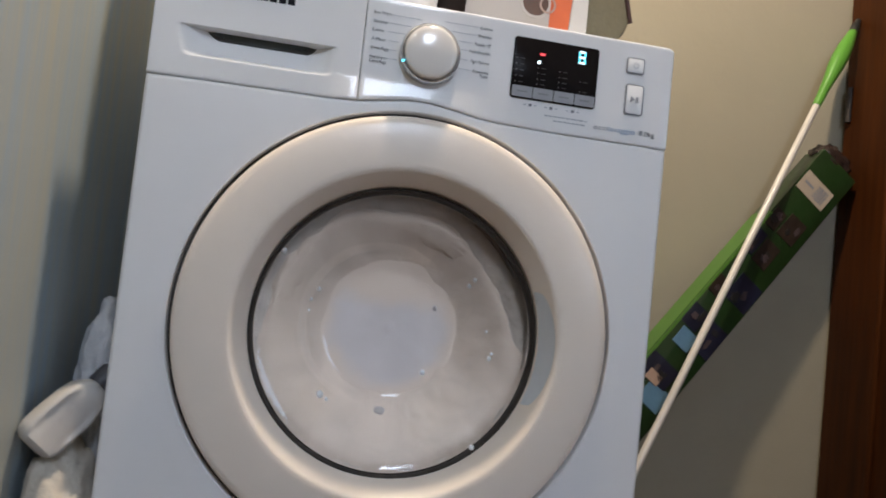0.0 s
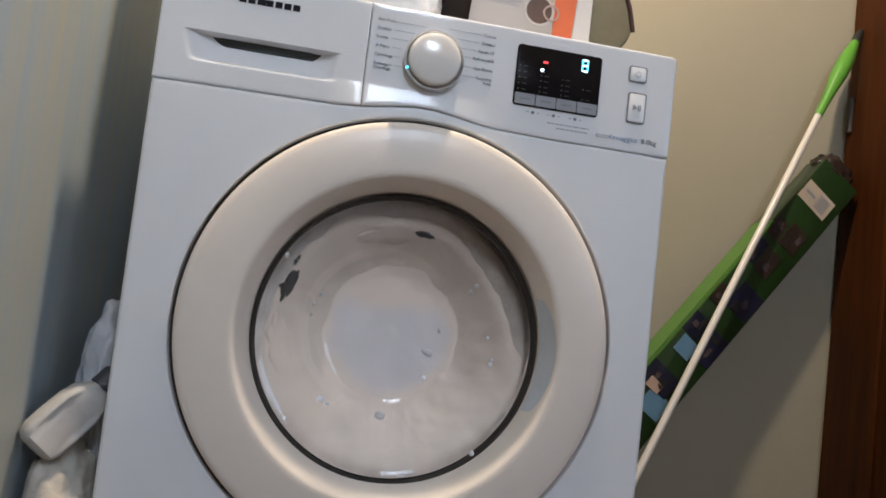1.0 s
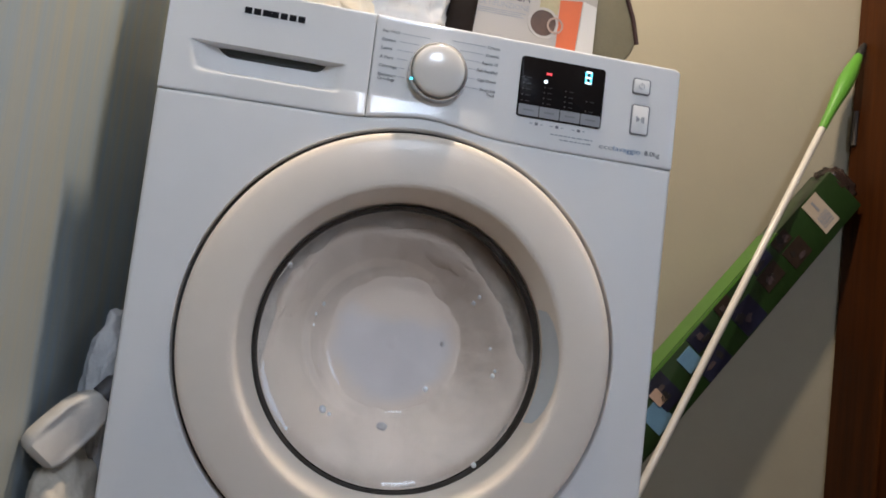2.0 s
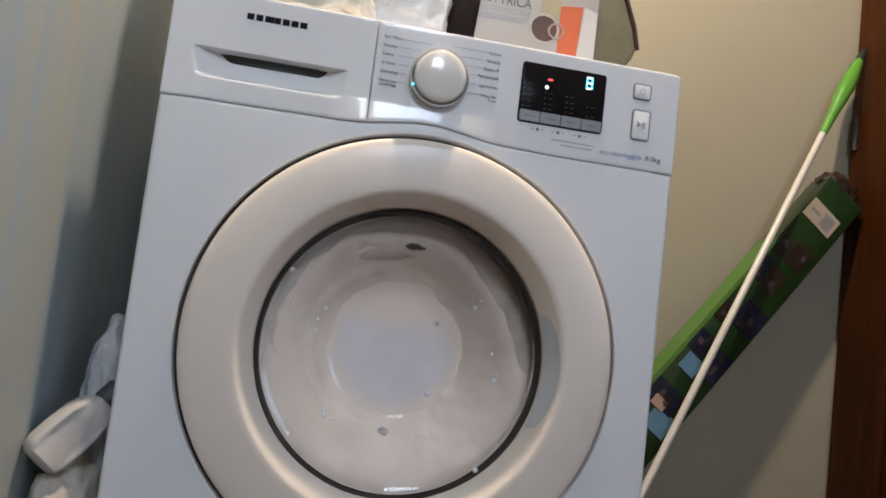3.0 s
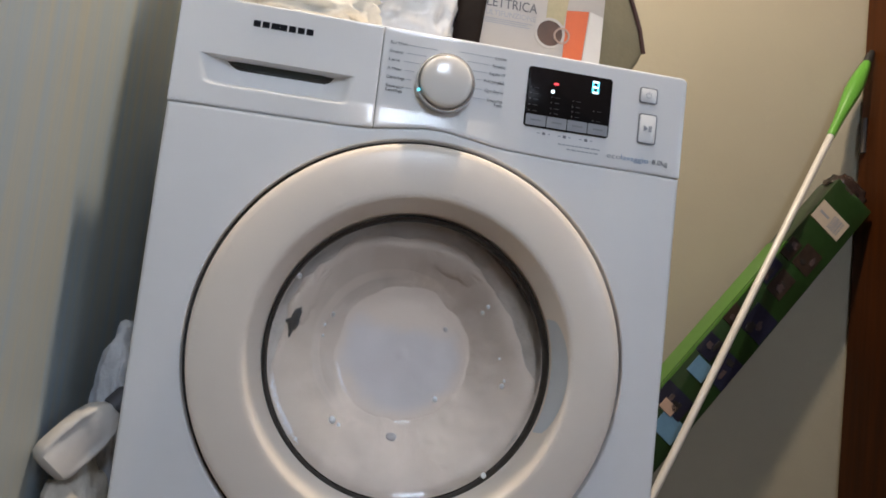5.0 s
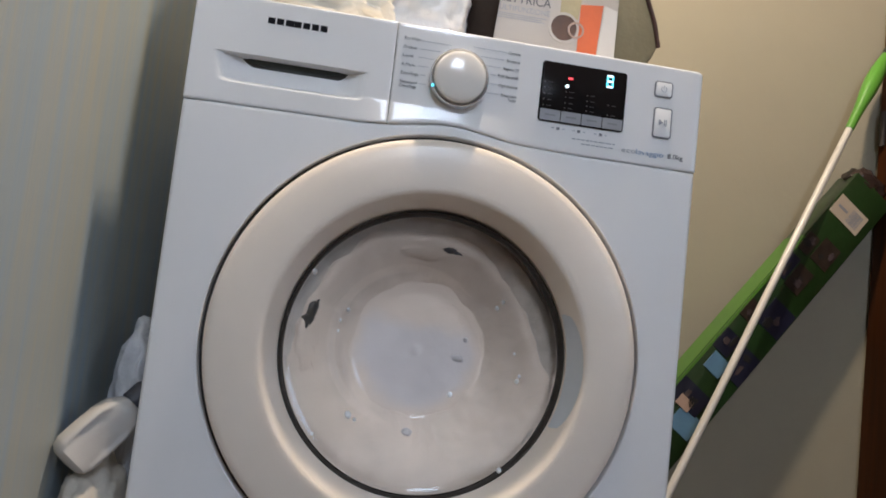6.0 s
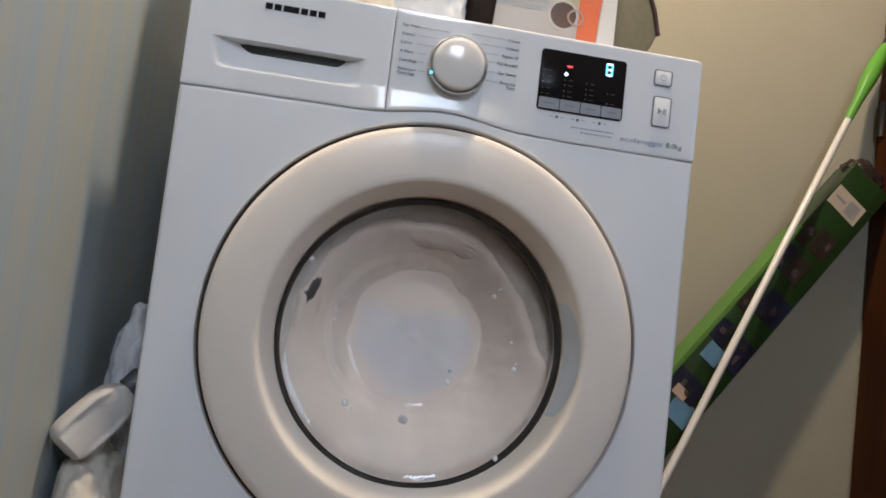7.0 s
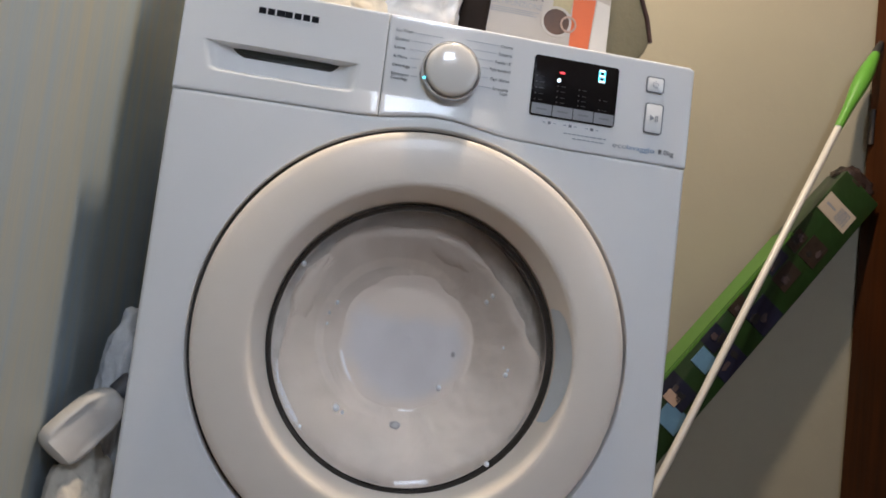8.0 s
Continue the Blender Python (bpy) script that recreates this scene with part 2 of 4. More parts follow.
def lathe(profile, n=96, a0=0.0, a1=360.0, centre=(0, 0, 0)):
    """Turns (radius, y) pairs about the y axis through centre; angles from +x towards +z."""
    bm = bmesh.new()
    full = abs(a1 - a0) >= 360
    cols = n if full else n + 1
    rows = []
    for i in range(cols):
        a = radians(a0 + (a1 - a0) * i / n)
        rows.append([bm.verts.new((centre[0] + r * math.cos(a), centre[1] + y, centre[2] + r * math.sin(a))) for r, y in profile])
    for i in range(n):
        p, q = rows[i], rows[(i + 1) % cols]
        for j in range(len(profile) - 1):
            bm.faces.new((p[j], p[j + 1], q[j + 1], q[j]))
    bmesh.ops.remove_doubles(bm, verts=bm.verts[:], dist=1e-6)
    return bm


def tube(points, radii, n=16, caps=True):
    """A round tube along points."""
    bm = bmesh.new()
    rings = []
    for i, p in enumerate(points):
        a = Vector(points[max(0, i - 1)])
        b = Vector(points[min(len(points) - 1, i + 1)])
        d = (b - a).normalized()
        u = d.cross(Vector((0, 1, 0.013))).normalized()
        w = d.cross(u)
        rings.append([bm.verts.new(Vector(p) + radii[i] * (math.cos(2 * math.pi * k / n) * u + math.sin(2 * math.pi * k / n) * w)) for k in range(n)])
    for p, q in zip(rings, rings[1:]):
        for k in range(n):
            bm.faces.new((p[k], p[(k + 1) % n], q[(k + 1) % n], q[k]))
    if caps:
        bm.faces.new(rings[0])
        bm.faces.new(rings[-1])
    return bm


def prism(outline, y0, y1, bevel=0.0):
    """An outline of (x, z) pairs with thickness along y; front at y0."""
    bm = bmesh.new()
    f = bm.faces.new([bm.verts.new((x, y0, z)) for x, z in outline])
    r = bmesh.ops.extrude_face_region(bm, geom=[f])
    for v in r["geom"]:
        if isinstance(v, bmesh.types.BMVert):
            v.co.y = y1
    if bevel:
        front = [e for e in bm.edges if all(abs(v.co.y - y0) < 1e-7 for v in e.verts)]
        bmesh.ops.bevel(bm, geom=front, offset=bevel, segments=2, affect='EDGES', profile=0.5)
    return bm


def rounded(x0, x1, z0, z1, r, n=6):
    pts = []
    for cx, cz, s in ((x1 - r, z1 - r, 0), (x0 + r, z1 - r, 90), (x0 + r, z0 + r, 180), (x1 - r, z0 + r, 270)):
        pts += [(cx + r * math.cos(radians(s + 90 * k / n)), cz + r * math.sin(radians(s + 90 * k / n))) for k in range(n + 1)]
    return pts


def lettering(text, x, z, size, y, material, parent, align='LEFT', width=None, lean=0.0):
    """Raised writing that faces -y, as a mesh part."""
    cu = bpy.data.curves.new("writing", 'FONT')
    cu.body, cu.size, cu.align_x, cu.extrude, cu.shear = text, size, align, 0.0002, lean
    cu.resolution_u = 3
    tmp = bpy.data.objects.new("writing", cu)
    scene.collection.objects.link(tmp)
    me = bpy.data.meshes.new_from_object(tmp.evaluated_get(bpy.context.evaluated_depsgraph_get()))
    bpy.data.objects.remove(tmp)
    bpy.data.curves.remove(cu)
    k = 1.0
    if width:
        xs = [v.co.x for v in me.vertices]
        k = width / max(1e-6, max(xs) - min(xs))
    me.transform(pose(x, y, z, 90) @ Matrix.Diagonal((k, 1, 1, 1)))
    me.materials.clear()
    me.materials.append(material)
    me.name = "lettering"
    ob = new("lettering", me)
    ob.parent = parent
    return ob


def thing(name, label, category, group="", kind="", at=(0, 0, 0)):
    ob = new(name)
    ob.location = at
    ob.empty_display_size = 0.05
    return tagged(ob, label, category, group, kind)


def heap(size, seed, n=40, rough=0.25, freq=9.0, folds=0.0):
    """A soft lumpy cloth mound of that size, centred at its base."""
    bm = bmesh.new()
    bmesh.ops.create_icosphere(bm, subdivisions=5, radius=1)
    o = Vector((seed * 3.1, seed * 1.7, seed * 0.9))
    for v in bm.verts:
        c = v.co.copy()
        d = 1 + rough * noise.fractal(c * 1.6 + o, 1.0, 2.0, 4)
        d += folds * (0.5 - abs(noise.noise(Vector((c.x * freq * .4, c.y * freq * .4, c.z * freq)) + o)))
        v.co = Vector((math.copysign(abs(c.x) ** .75, c.x) * d * size[0] / 2, math.copysign(abs(c.y) ** .75, c.y) * d * size[1] / 2,
                       (math.copysign(abs(c.z) ** .75, c.z) * d * .5 + .5) * size[2]))
        v.co.z = max(v.co.z, 0.0)
    return bm


# ---- the place ----
X0, X1, Y0, Y1, H = -0.378, 1.10, -2.60, 0.68, 2.80
RX0, RX1, YN, YR = -2.2, 3.0, -1.0, -0.95        # the wider room behind the niche


def structure(name, bm, material, label, category):
    return tagged(part(name, bm, material), label, category, kind="structure")


floor = structure("floor", boxed(RX0, RX1, Y0, Y1, -0.10, -0.004), M_GROUT, "dark reddish-brown tiled floor with grey joints", "floor")
structure("ceiling", boxed(RX0 - .1, RX1 + .1, Y0 - .1, Y1 + .1, H, H + .1), M_CEIL, "plain white painted ceiling", "ceiling")
structure("wall_back", boxed(X0 - .1, X1 + .1, Y1, Y1 + .1, 0, H), M_WALLC, "cream painted plaster wall, slightly stained low down", "wall")
structure("wall_left", boxed(X0 - .1, X0, YN, Y1, 0, H), M_WALLL, "pale panel wall with fine vertical grey-beige streaks", "wall")
structure("wall_right", boxed(X1, X1 + .1, YR, Y1, 0, H), M_WALLC, "cream painted plaster side wall", "wall")
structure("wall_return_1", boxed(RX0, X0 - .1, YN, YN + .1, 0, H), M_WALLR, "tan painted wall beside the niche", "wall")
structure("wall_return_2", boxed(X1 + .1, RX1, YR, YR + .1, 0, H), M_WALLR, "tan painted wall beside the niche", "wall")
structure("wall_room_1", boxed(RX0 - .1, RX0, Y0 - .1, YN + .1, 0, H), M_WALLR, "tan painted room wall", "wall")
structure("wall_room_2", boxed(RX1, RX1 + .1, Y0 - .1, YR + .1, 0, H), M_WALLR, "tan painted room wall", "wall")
WX0, WX1, WZ0, WZ1 = -0.07, 0.47, 1.89, 2.47
OPENINGS = ((WX0, WX1, WZ0, WZ1), (1.72, 2.78, 0.64, 1.76))
bm = boxed(RX0, WX0, Y0 - .1, Y0, 0, H)
box(bm, WX1, OPENINGS[1][0], Y0 - .1, Y0, 0, H)
box(bm, OPENINGS[1][1], RX1, Y0 - .1, Y0, 0, H)
for wx0, wx1, wz0, wz1 in OPENINGS:
    box(bm, wx0, wx1, Y0 - .1, Y0, 0, wz0)
    box(bm, wx0, wx1, Y0 - .1, Y0, wz1, H)
structure("wall_front", bm, M_WALLR, "tan painted wall with a window opening and one added for fill light", "wall")


def window(name, wx0, wx1, wz0, wz1):
    root = tagged(new(name), "white framed window out of view with cool light behind it", "window", kind="structure")
    bm = boxed(wx0, wx0 + .04, Y0 - .07, Y0 - .02, wz0, wz1, .004)
    box(bm, wx1 - .04, wx1, Y0 - .07, Y0 - .02, wz0, wz1, .004)
    box(bm, wx0 + .04, wx1 - .04, Y0 - .07, Y0 - .02, wz0, wz0 + .04, .004)
    box(bm, wx0 + .04, wx1 - .04, Y0 - .07, Y0 - .02, wz1 - .04, wz1, .004)
    part("window_frame", bm, M_FASCIA, root)
    part("pane", boxed(wx0 + .041, wx1 - .041, Y0 - .048, Y0 - .042, wz0 + .041, wz1 - .041), M_PANE, root).visible_shadow = False


window("window_1", *OPENINGS[0])
# Unseen window, added only to house the side fill light.
window("added_window", *OPENINGS[1])

# dark wooden door folded against the side wall
door1 = tagged(new("door_1"), "dark reddish-brown varnished wooden door, standing open", "door", kind="structure")
DX = 1.068
bm = boxed(DX, DX + .02, -0.21, .672, 0.005, 2.08, .003)
part("door_leaf", bm, M_WOOD, door1)
for za, zb in ((.12, .95), (1.08, 1.95)):
    bm = boxed(DX - .006, DX + .002, -0.10, -0.085, za, zb, .002)
    box(bm, DX - .006, DX + .002, .515, .53, za, zb, .002)
    box(bm, DX - .006, DX + .002, -0.085, .515, za, za + .015, .002)
    box(bm, DX - .006, DX + .002, -0.085, .515, zb - .015, zb, .002)
    part("panel_moulding", bm, M_WOOD, door1)
part("hinge", tube([(DX - .004, .655, 1.005), (DX - .004, .655, 1.085)], [.007, .007], 12), M_IRON, door1, "dark metal hinge barrel")

# ---- the washing machine ----
CZ = 0.476          # height of the door's centre
SEAM = [(-.3, .7265), (-.16, .7275), (-.10, .7280), (-.074, .7300), (-.045, .7345), (-.015, .7385), (.011, .7380),
        (.038, .7340), (.064, .7295), (.083, .7278), (.15, .7255), (.3, .7250)]


def seam(x):
    return float(np.interp(x, [p[0] for p in SEAM], [p[1] for p in SEAM]))


washer = thing("washing_machine", "white front-loading washing machine running, door closed and full of suds", "washing machine")


def edge_samples(a, b, n, r):
    """Positions from a to b, close together within r of both ends."""
    s = [0, .12 * r, .35 * r, .65 * r, r]
    mid = np.linspace(a + r, b - r, n)[1:-1]
    return [a + k for k in s] + list(mid) + [b - k for k in reversed(s)]


def face_grid(x0, x1, low, high, depth, nx, nz, r, back):
    """A front panel with rounded rims: y = depth(x, z), its rims running back to y = back."""
    bm = bmesh.new()
    ZL = .727
    xs = edge_samples(x0, x1, nx, r)
    rows = []
    for x in xs:
        zl, zh = low(x), high(x)
        col = []
        for z in edge_samples(ZL, zh, nz, r):
            if z < .748:
                z = zl + (z - ZL) * (.748 - zl) / (.748 - ZL)
            e = min(x - x0, x1 - x, z - zl, zh - z)
            y = depth(x, z)
            if e < r:
                y += r - math.sqrt(max(0, r * r - (r - e) ** 2))
            col.append(bm.verts.new((x, y, z)))
        rows.append(col)
    for p, q in zip(rows, rows[1:]):
        for j in range(len(p) - 1):
            bm.faces.new((p[j], q[j], q[j + 1], p[j + 1]))
    rim = [e for e in bm.edges if len(e.link_faces) == 1]
    out = bmesh.ops.extrude_edge_only(bm, edges=rim)
    for v in out["geom"]:
        if isinstance(v, bmesh.types.BMVert):
            v.co.y = back
    return bm


def rise(x):
    """Top edge of the front, with rounded outer corners."""
    d = .3 - abs(x)
    r = .007
    return .850 - (r - math.sqrt(max(0, r * r - (r - d) ** 2)) if d < r else 0)


# cabinet: front plate round the porthole, sides, top, back
def rect_hit(a):
    """Where the ray from the door's centre at that angle leaves the front plate."""
    c, s = math.cos(a), math.sin(a)
    t = 9.0
    if abs(c) > 1e-6:
        t = min(t, .3 / abs(c))
    if s < -1e-6:
        t = min(t, (CZ - .09) / -s)
    if s > 1e-6:
        for _ in range(12):
            t2 = (seam(max(-.3, min(.3, t * c))) - .0006 - CZ) / s
            t = min(t, max(t2, .05)) if abs(t * c) >= .3 - 1e-6 else t2 if t2 * abs(c) <= .3 else min(t, .3 / abs(c))
            if abs(c) > 1e-6:
                t = min(t, .3 / abs(c))
    return t * c, CZ + t * s


def front_plate():
    bm = bmesh.new()
    corner = [math.atan2(z - CZ, x) for x, z in ((.3, seam(.3)), (-.3, seam(-.3)), (-.3, .09), (.3, .09))]
    angles = sorted({round(a, 5) for a in [2 * math.pi * k / 160 - math.pi for k in range(160)] + corner})
    ctr = Vector((0, 0, CZ))
    rows = []
    for a in angles:
        ox, oz = rect_hit(a)
        ix, iz = .2485 * math.cos(a), CZ + .2485 * math.sin(a)

        def inset(d):
            return max(-.3 + d, min(.3 - d, ox)), max(.09 + d, min(oz, seam(ox) - .0006 - d))
        pts = [(ix * .998, .030, CZ + (iz - CZ) * .998), (ix, .005, iz), (ix * 1.003, .001, CZ + (iz - CZ) * 1.003)]
        gx, gz = inset(.005)
        pts.append((ix * 1.008, 0, CZ + (iz - CZ) * 1.008) if math.hypot(gx, gz - CZ) > .2515 else (gx, .0006, gz))
        for d, y in ((.005, 0), (.0028, .0006), (.0012, .0019), (.0003, .0036), (0, .0050)):
            gx, gz = inset(min(d, .004) if oz > seam(ox) - .003 and abs(ox) < .28 else d)
            yy = y if abs(ox) > .28 or oz < .6 else y * .45
            pts.append((gx, yy, gz))
        pts.append((ox, .020 if (oz > .6 and abs(ox) < .299) else .55, oz))
        rows.append([bm.verts.new(p) for p in pts])
    n = len(rows)
    for i in range(n):
        p, q = rows[i], rows[(i + 1) % n]
        for j in range(len(p) - 1):
            if (p[j].co - q[j].co).length + (p[j + 1].co - q[j + 1].co).length > 1e-7:
                bm.faces.new((p[j], p[j + 1], q[j + 1], q[j]))
    return bm


weighted(part("front_plate", front_plate(), M_ENAMEL, washer, smooth=35))
bm = boxed(-.298, -.290, .052, .548, .03, .845)
box(bm, .290, .298, .052, .548, .03, .845)
box(bm, -.290, .290, .540, .548, .03, .845)
box(bm, -.290, .290, .052, .540, .03, .038)
part("cabinet", bm, M_ENAMEL, washer)
part("worktop", boxed(-.2985, .2985, .016, .552, .8465, .8500, .0015), M_FASCIA, washer)
part("plinth", boxed(-.298, .298, .004, .05, .02, .088, .004), M_ENAMEL, washer)
part("inner_frame", boxed(-.296, .296, .0165, .048, .718, .845), M_SEAM, washer)
for fx in (-.25, .25):
    for fy in (.08, .48):
        part("foot", lathe([(0, -.0), (.022, -.0), (.022, .006), (.012, .010), (.012, .03), (0, .03)], 20), M_BLACKP, washer).matrix_local = pose(fx, fy, 0, 90)


# detergent drawer with its scooped handle
FLARE = .7570        # below this height the fascia leans outwards


def flare(x, z):
    near = min(1, max(0, (x + .125) / .04)) * min(1, max(0, (.075 - x) / .03))
    return -.105 * max(0, FLARE - z) * near


def drawer_depth(x, z):
    y = flare(x, z)
    zt = .7848
    zb = .7515
    xl, xr = -.276 + (zt - z) * .22, -.101 - (zt - z) * .10
    if zb < z < zt and xl < x < xr:
        f = (z - zb) / (zt - zb)
        side = min(1, (x - xl) / .045, (xr - x) / .035)
        side = side * side * (3 - 2 * side)
        low = min(1, f / .12)
        y += .019 * (.16 + .84 * f) * side * low + .0022 * low * min(1, side * 4)
    return y


drawer = part("detergent_drawer", face_grid(-.3, -.0758, lambda x: seam(x) + .0004, rise, drawer_depth, 130, 90, .0022, .018), M_FASCIA, washer, smooth=28)
arc = [(-.2385 + .1035 * k / 16, .7755 + .0062 * (abs(k / 8 - 1)) ** 2.4) for k in range(17)]
slot = [(x, z) for x, z in arc] + [(-.135, .7860), (-.16, .7850), (-.19, .7843), (-.2385, .7845)]
part("handle_slot", prism(slot, .0150, .030), M_SLOT, drawer, "dark finger slot")
# maker's mark as plain blocks
for k in range(7):
    w = .0078 if k != 2 else .0096
    xx = -.2205 + k * .0097
    part("mark", prism([(xx, .8232), (xx + w * 1.0, .8232), (xx + w * 1.0, .8303), (xx, .8303)], -.0004, .004), M_LOGO, drawer)

# control panel
def panel_depth(x, z):
    return flare(x, z)


panel = part("control_panel", face_grid(-.0750, .3, lambda x: seam(x) + .0004, rise, panel_depth, 90, 40, .0022, .018), M_FASCIA, washer, smooth=35)
TY = -.0004
left_words = (("Eco Wash", .8325, .0195), ("Outdoor", .8222, .0165), ("Lana", .8125, .0125), ("A Mano", .8020, .0160), ("Centrifuga", .7918, .0205),
              ("Risciacquo+", .7816, .0205), ("Centrifuga", .7768, .0195))
for w, z, wid in left_words:
    lettering(w, -.0672, z - .0018, .0050, TY, M_INK, panel, width=wid)
right_words = (("Cotone", .8345, .0145), ("Sintetici", .8248, .0160), ("Rapido 15'", .8150, .0190), ("Pelli Sensibili", .8055, .0245),
               ("Ogni Giorno", .7943, .0225), ("Smacchia", .7832, .0185), ("Tutto", .7784, .0100))
for w, z, wid in right_words:
    lettering(w, .0705 - wid, z - .0018, .0050, TY, M_INK, panel, width=wid)
for xa, xb, z in ((-.0465, -.012, .8320), (-.0475, -.024, .8222), (-.0490, -.030, .8122), (-.0475, -.036, .8020), (-.0445, -.038, .7918), (-.0440, -.036, .7816),
                  (.014, .0540, .8345), (.024, .0520, .8248), (.030, .0490, .8150), (.036, .0440, .8055), (.037, .0450, .7943), (.032, .0500, .7832)):
    part("guide_line", boxed(xa, xb, TY, .002, z - .00022, z + .00022), M_INKL, panel)
lettering("eco", .2040, .7375, .0086, TY, M_INKL, panel, width=.0180)
lettering("lavaggio", .2222, .7375, .0086, TY, M_INKB, panel, width=.0345)
lettering("8.0kg", .2625, .7375, .0082, TY, M_INK, panel, width=.0195)
rr = random.Random(4)
for x0, x1, z in ((.1430, .1955, .7445), (.1545, .1935, .7395)):
    x = x0
    while x < x1:
        w = rr.uniform(.003, .008)
        part("print_bar", boxed(x, min(x + w, x1), TY, .002, z - .0006, z + .0006), M_INKL, panel)
        x += w + .0013
for cx in (.1245, .1500, .1770):
    for o, w in ((-.0065, .0035), (0, .0036), (.0065, .0030)):
        part("print_bar", boxed(cx + o - w / 2, cx + o + w / 2, TY, .002, .7538 - (.0004 if o else .0016), .7538 + (.0004 if o else .0016)), M_INKL if o else M_GROOVE, panel)

# programme dial
dial = part("dial", lathe([(.0345, .004), (.0345, -.006), (.0342, -.0095), (.0336, -.0118), (.0326, -.0126), (.0316, -.0120), (.0308, -.010), (.0308, .003)], 72, centre=(.0005, 0, .7925)), M_CHROME, washer, "chrome ring of the programme dial", smooth=60)
part("dial_cap", lathe([(.0304, -.002), (.0302, -.0130), (.0296, -.0156), (.0284, -.0172), (.0262, -.0182), (.0220, -.0190), (.0160, -.0197), (.0090, -.0202), (0, -.0204)], 72, centre=(.0005, 0, .7925)), M_CAP, dial, "cream-white domed cap", smooth=60)
part("dial_lamp", boxed(-.0312, -.0282, -.0132, -.009, .7775, .7800, .0006), M_CYAN, dial, "small blue-white lamp")

# display
disp = part("display", prism(rounded(.0985, .2035, .7600, .8325, .004), -.0020, .006, .0008), M_BLACKGLASS, washer, "black glass display with lit digit")
DY = -.0027
for k in range(4):
    x = .1003 + k * .0256
    part("touch_key", prism(rounded(x, x + .0246, .7615, .7745, .0010), DY, .002), M_KEY, disp, "grey touch key")
    part("key_mark", boxed(x + .006, x + .0185, DY - .0002, .001, .7672, .7690), M_GROOVE, disp)
SX, SZ, SW, SH, ST = .1780, .8115, .0085, .0150, .0019
for bx in ((SX + .0006, SX + SW - .0006, SZ, SZ + ST), (SX + .0006, SX + SW - .0006, SZ + SH / 2 - ST / 2, SZ + SH / 2 + ST / 2),
           (SX + .0006, SX + SW - .0006, SZ + SH - ST, SZ + SH)):
    part("digit_segment", boxed(bx[0], bx[1], DY, .001, bx[2], bx[3], .0003), M_WLED, disp)
for xx in (SX, SX + SW - ST):
    for z0, z1 in ((SZ + .0008, SZ + SH / 2 - .0006), (SZ + SH / 2 + .0006, SZ + SH - .0008)):
        part("digit_segment", boxed(xx, xx + ST, DY, .001, z0, z1, .0003), M_CYAN, disp)
part("red_indicator", boxed(.1305, .1365, DY, .001, .8138, .8160, .0003), M_RED, disp, "red lit mark")
part("white_indicator", lathe([(.0021, 0), (.0021, -.0027), (0, -.0029)], 16, centre=(.1300, 0, .8052)), M_WLED, disp, "white lit dot")
for cx, zs in ((.1030, (.807, .800, .793, .786, .779)), (.1295, (.7985, .792, .785, .779)), (.1560, (.798, .791, .785, .779)), (.1825, (.790, .778))):
    for z in zs:
        part("dim_dot", boxed(cx - .0008, cx + .0008, DY + .0003, .001, z - .0008, z + .0008, .0003), M_DIM, disp)
        part("dim_mark", boxed(cx + .004, cx + .0095, DY + .0004, .001, z - .0004, z + .0004), M_DIMMER, disp)
blink_icon = part("flashing_icon", prism(rounded(.1405, .1485, .8202, .8258, .0008), DY, .0000), M_CYAN, disp, "pale cyan flashing symbol")

# buttons
for name, x0, x1, z0, z1 in (("power_button", .2390, .2620, .8105, .8302), ("start_button", .2405, .2640, .7605, .7978)):
    b = part(name, prism(rounded(x0, x1, z0, z1, .0035), -.0016, .004), M_GROOVE, washer, "white push button in a grey groove")
    part("button_cap", prism(rounded(x0 + .0014, x1 - .0014, z0 + .0014, z1 - .0014, .0026), -.0022, .003, .0006), M_FASCIA, b)
    cx, cz = (x0 + x1) / 2, (z0 + z1) / 2
    if name == "power_button":
        part("symbol", lathe([(.0036, -.0021), (.0036, -.0026), (.0031, -.0026), (.0031, -.0021)], 30, 120, 420, (cx, 0, cz)), M_INKL, b)
        part("symbol_bar", boxed(cx - .0003, cx + .0003, -.0026, -.002, cz + .001, cz + .0046), M_INKL, b)
    else:
        part("symbol", prism([(cx - .0050, cz - .0036), (cx + .0002, cz), (cx - .0050, cz + .0036)], -.0034, -.002), M_INKL, b)
        for o in (.0016, .0038):
            part("symbol_bar", boxed(cx + o, cx + o + .0010, -.0034, -.002, cz - .0036, cz + .0036), M_INKL, b)

# door
part("door_gap", lathe([(.2490, .012), (.2420, .012), (.2420, .030), (.2490, .030), (.2490, .012)], 128, centre=(0, 0, CZ)), M_SEAM, washer, "dark gap round the door")
door = weighted(part("door", lathe([(.236, .024), (.2432, .020), (.2438, .004), (.2434, -.002), (.2420, -.0060), (.2390, -.0088), (.2330, -.0108), (.2200, -.0122), (.2050, -.0130),
                           (.1900, -.0132), (.1850, -.0130), (.1822, -.0118), (.1795, -.0092), (.1745, .0005), (.1695, .0090), (.1668, .0150), (.1655, .0190), (.1650, .030)], 160, centre=(0, 0, CZ)), M_DOOR, washer,
            "cream-white round door frame", smooth=60))
part("porthole_ring", lathe([(.1658, .024), (.1656, .0185), (.1648, .0172), (.1630, .0178), (.1618, .0205), (.1609, .0240), (.1606, .0270), (.1606, .034), (.1658, .034), (.1658, .024)], 128, centre=(0, 0, CZ - .003)),
     M_RINGDARK, door, "dark smoked ring round the glass", smooth=60)


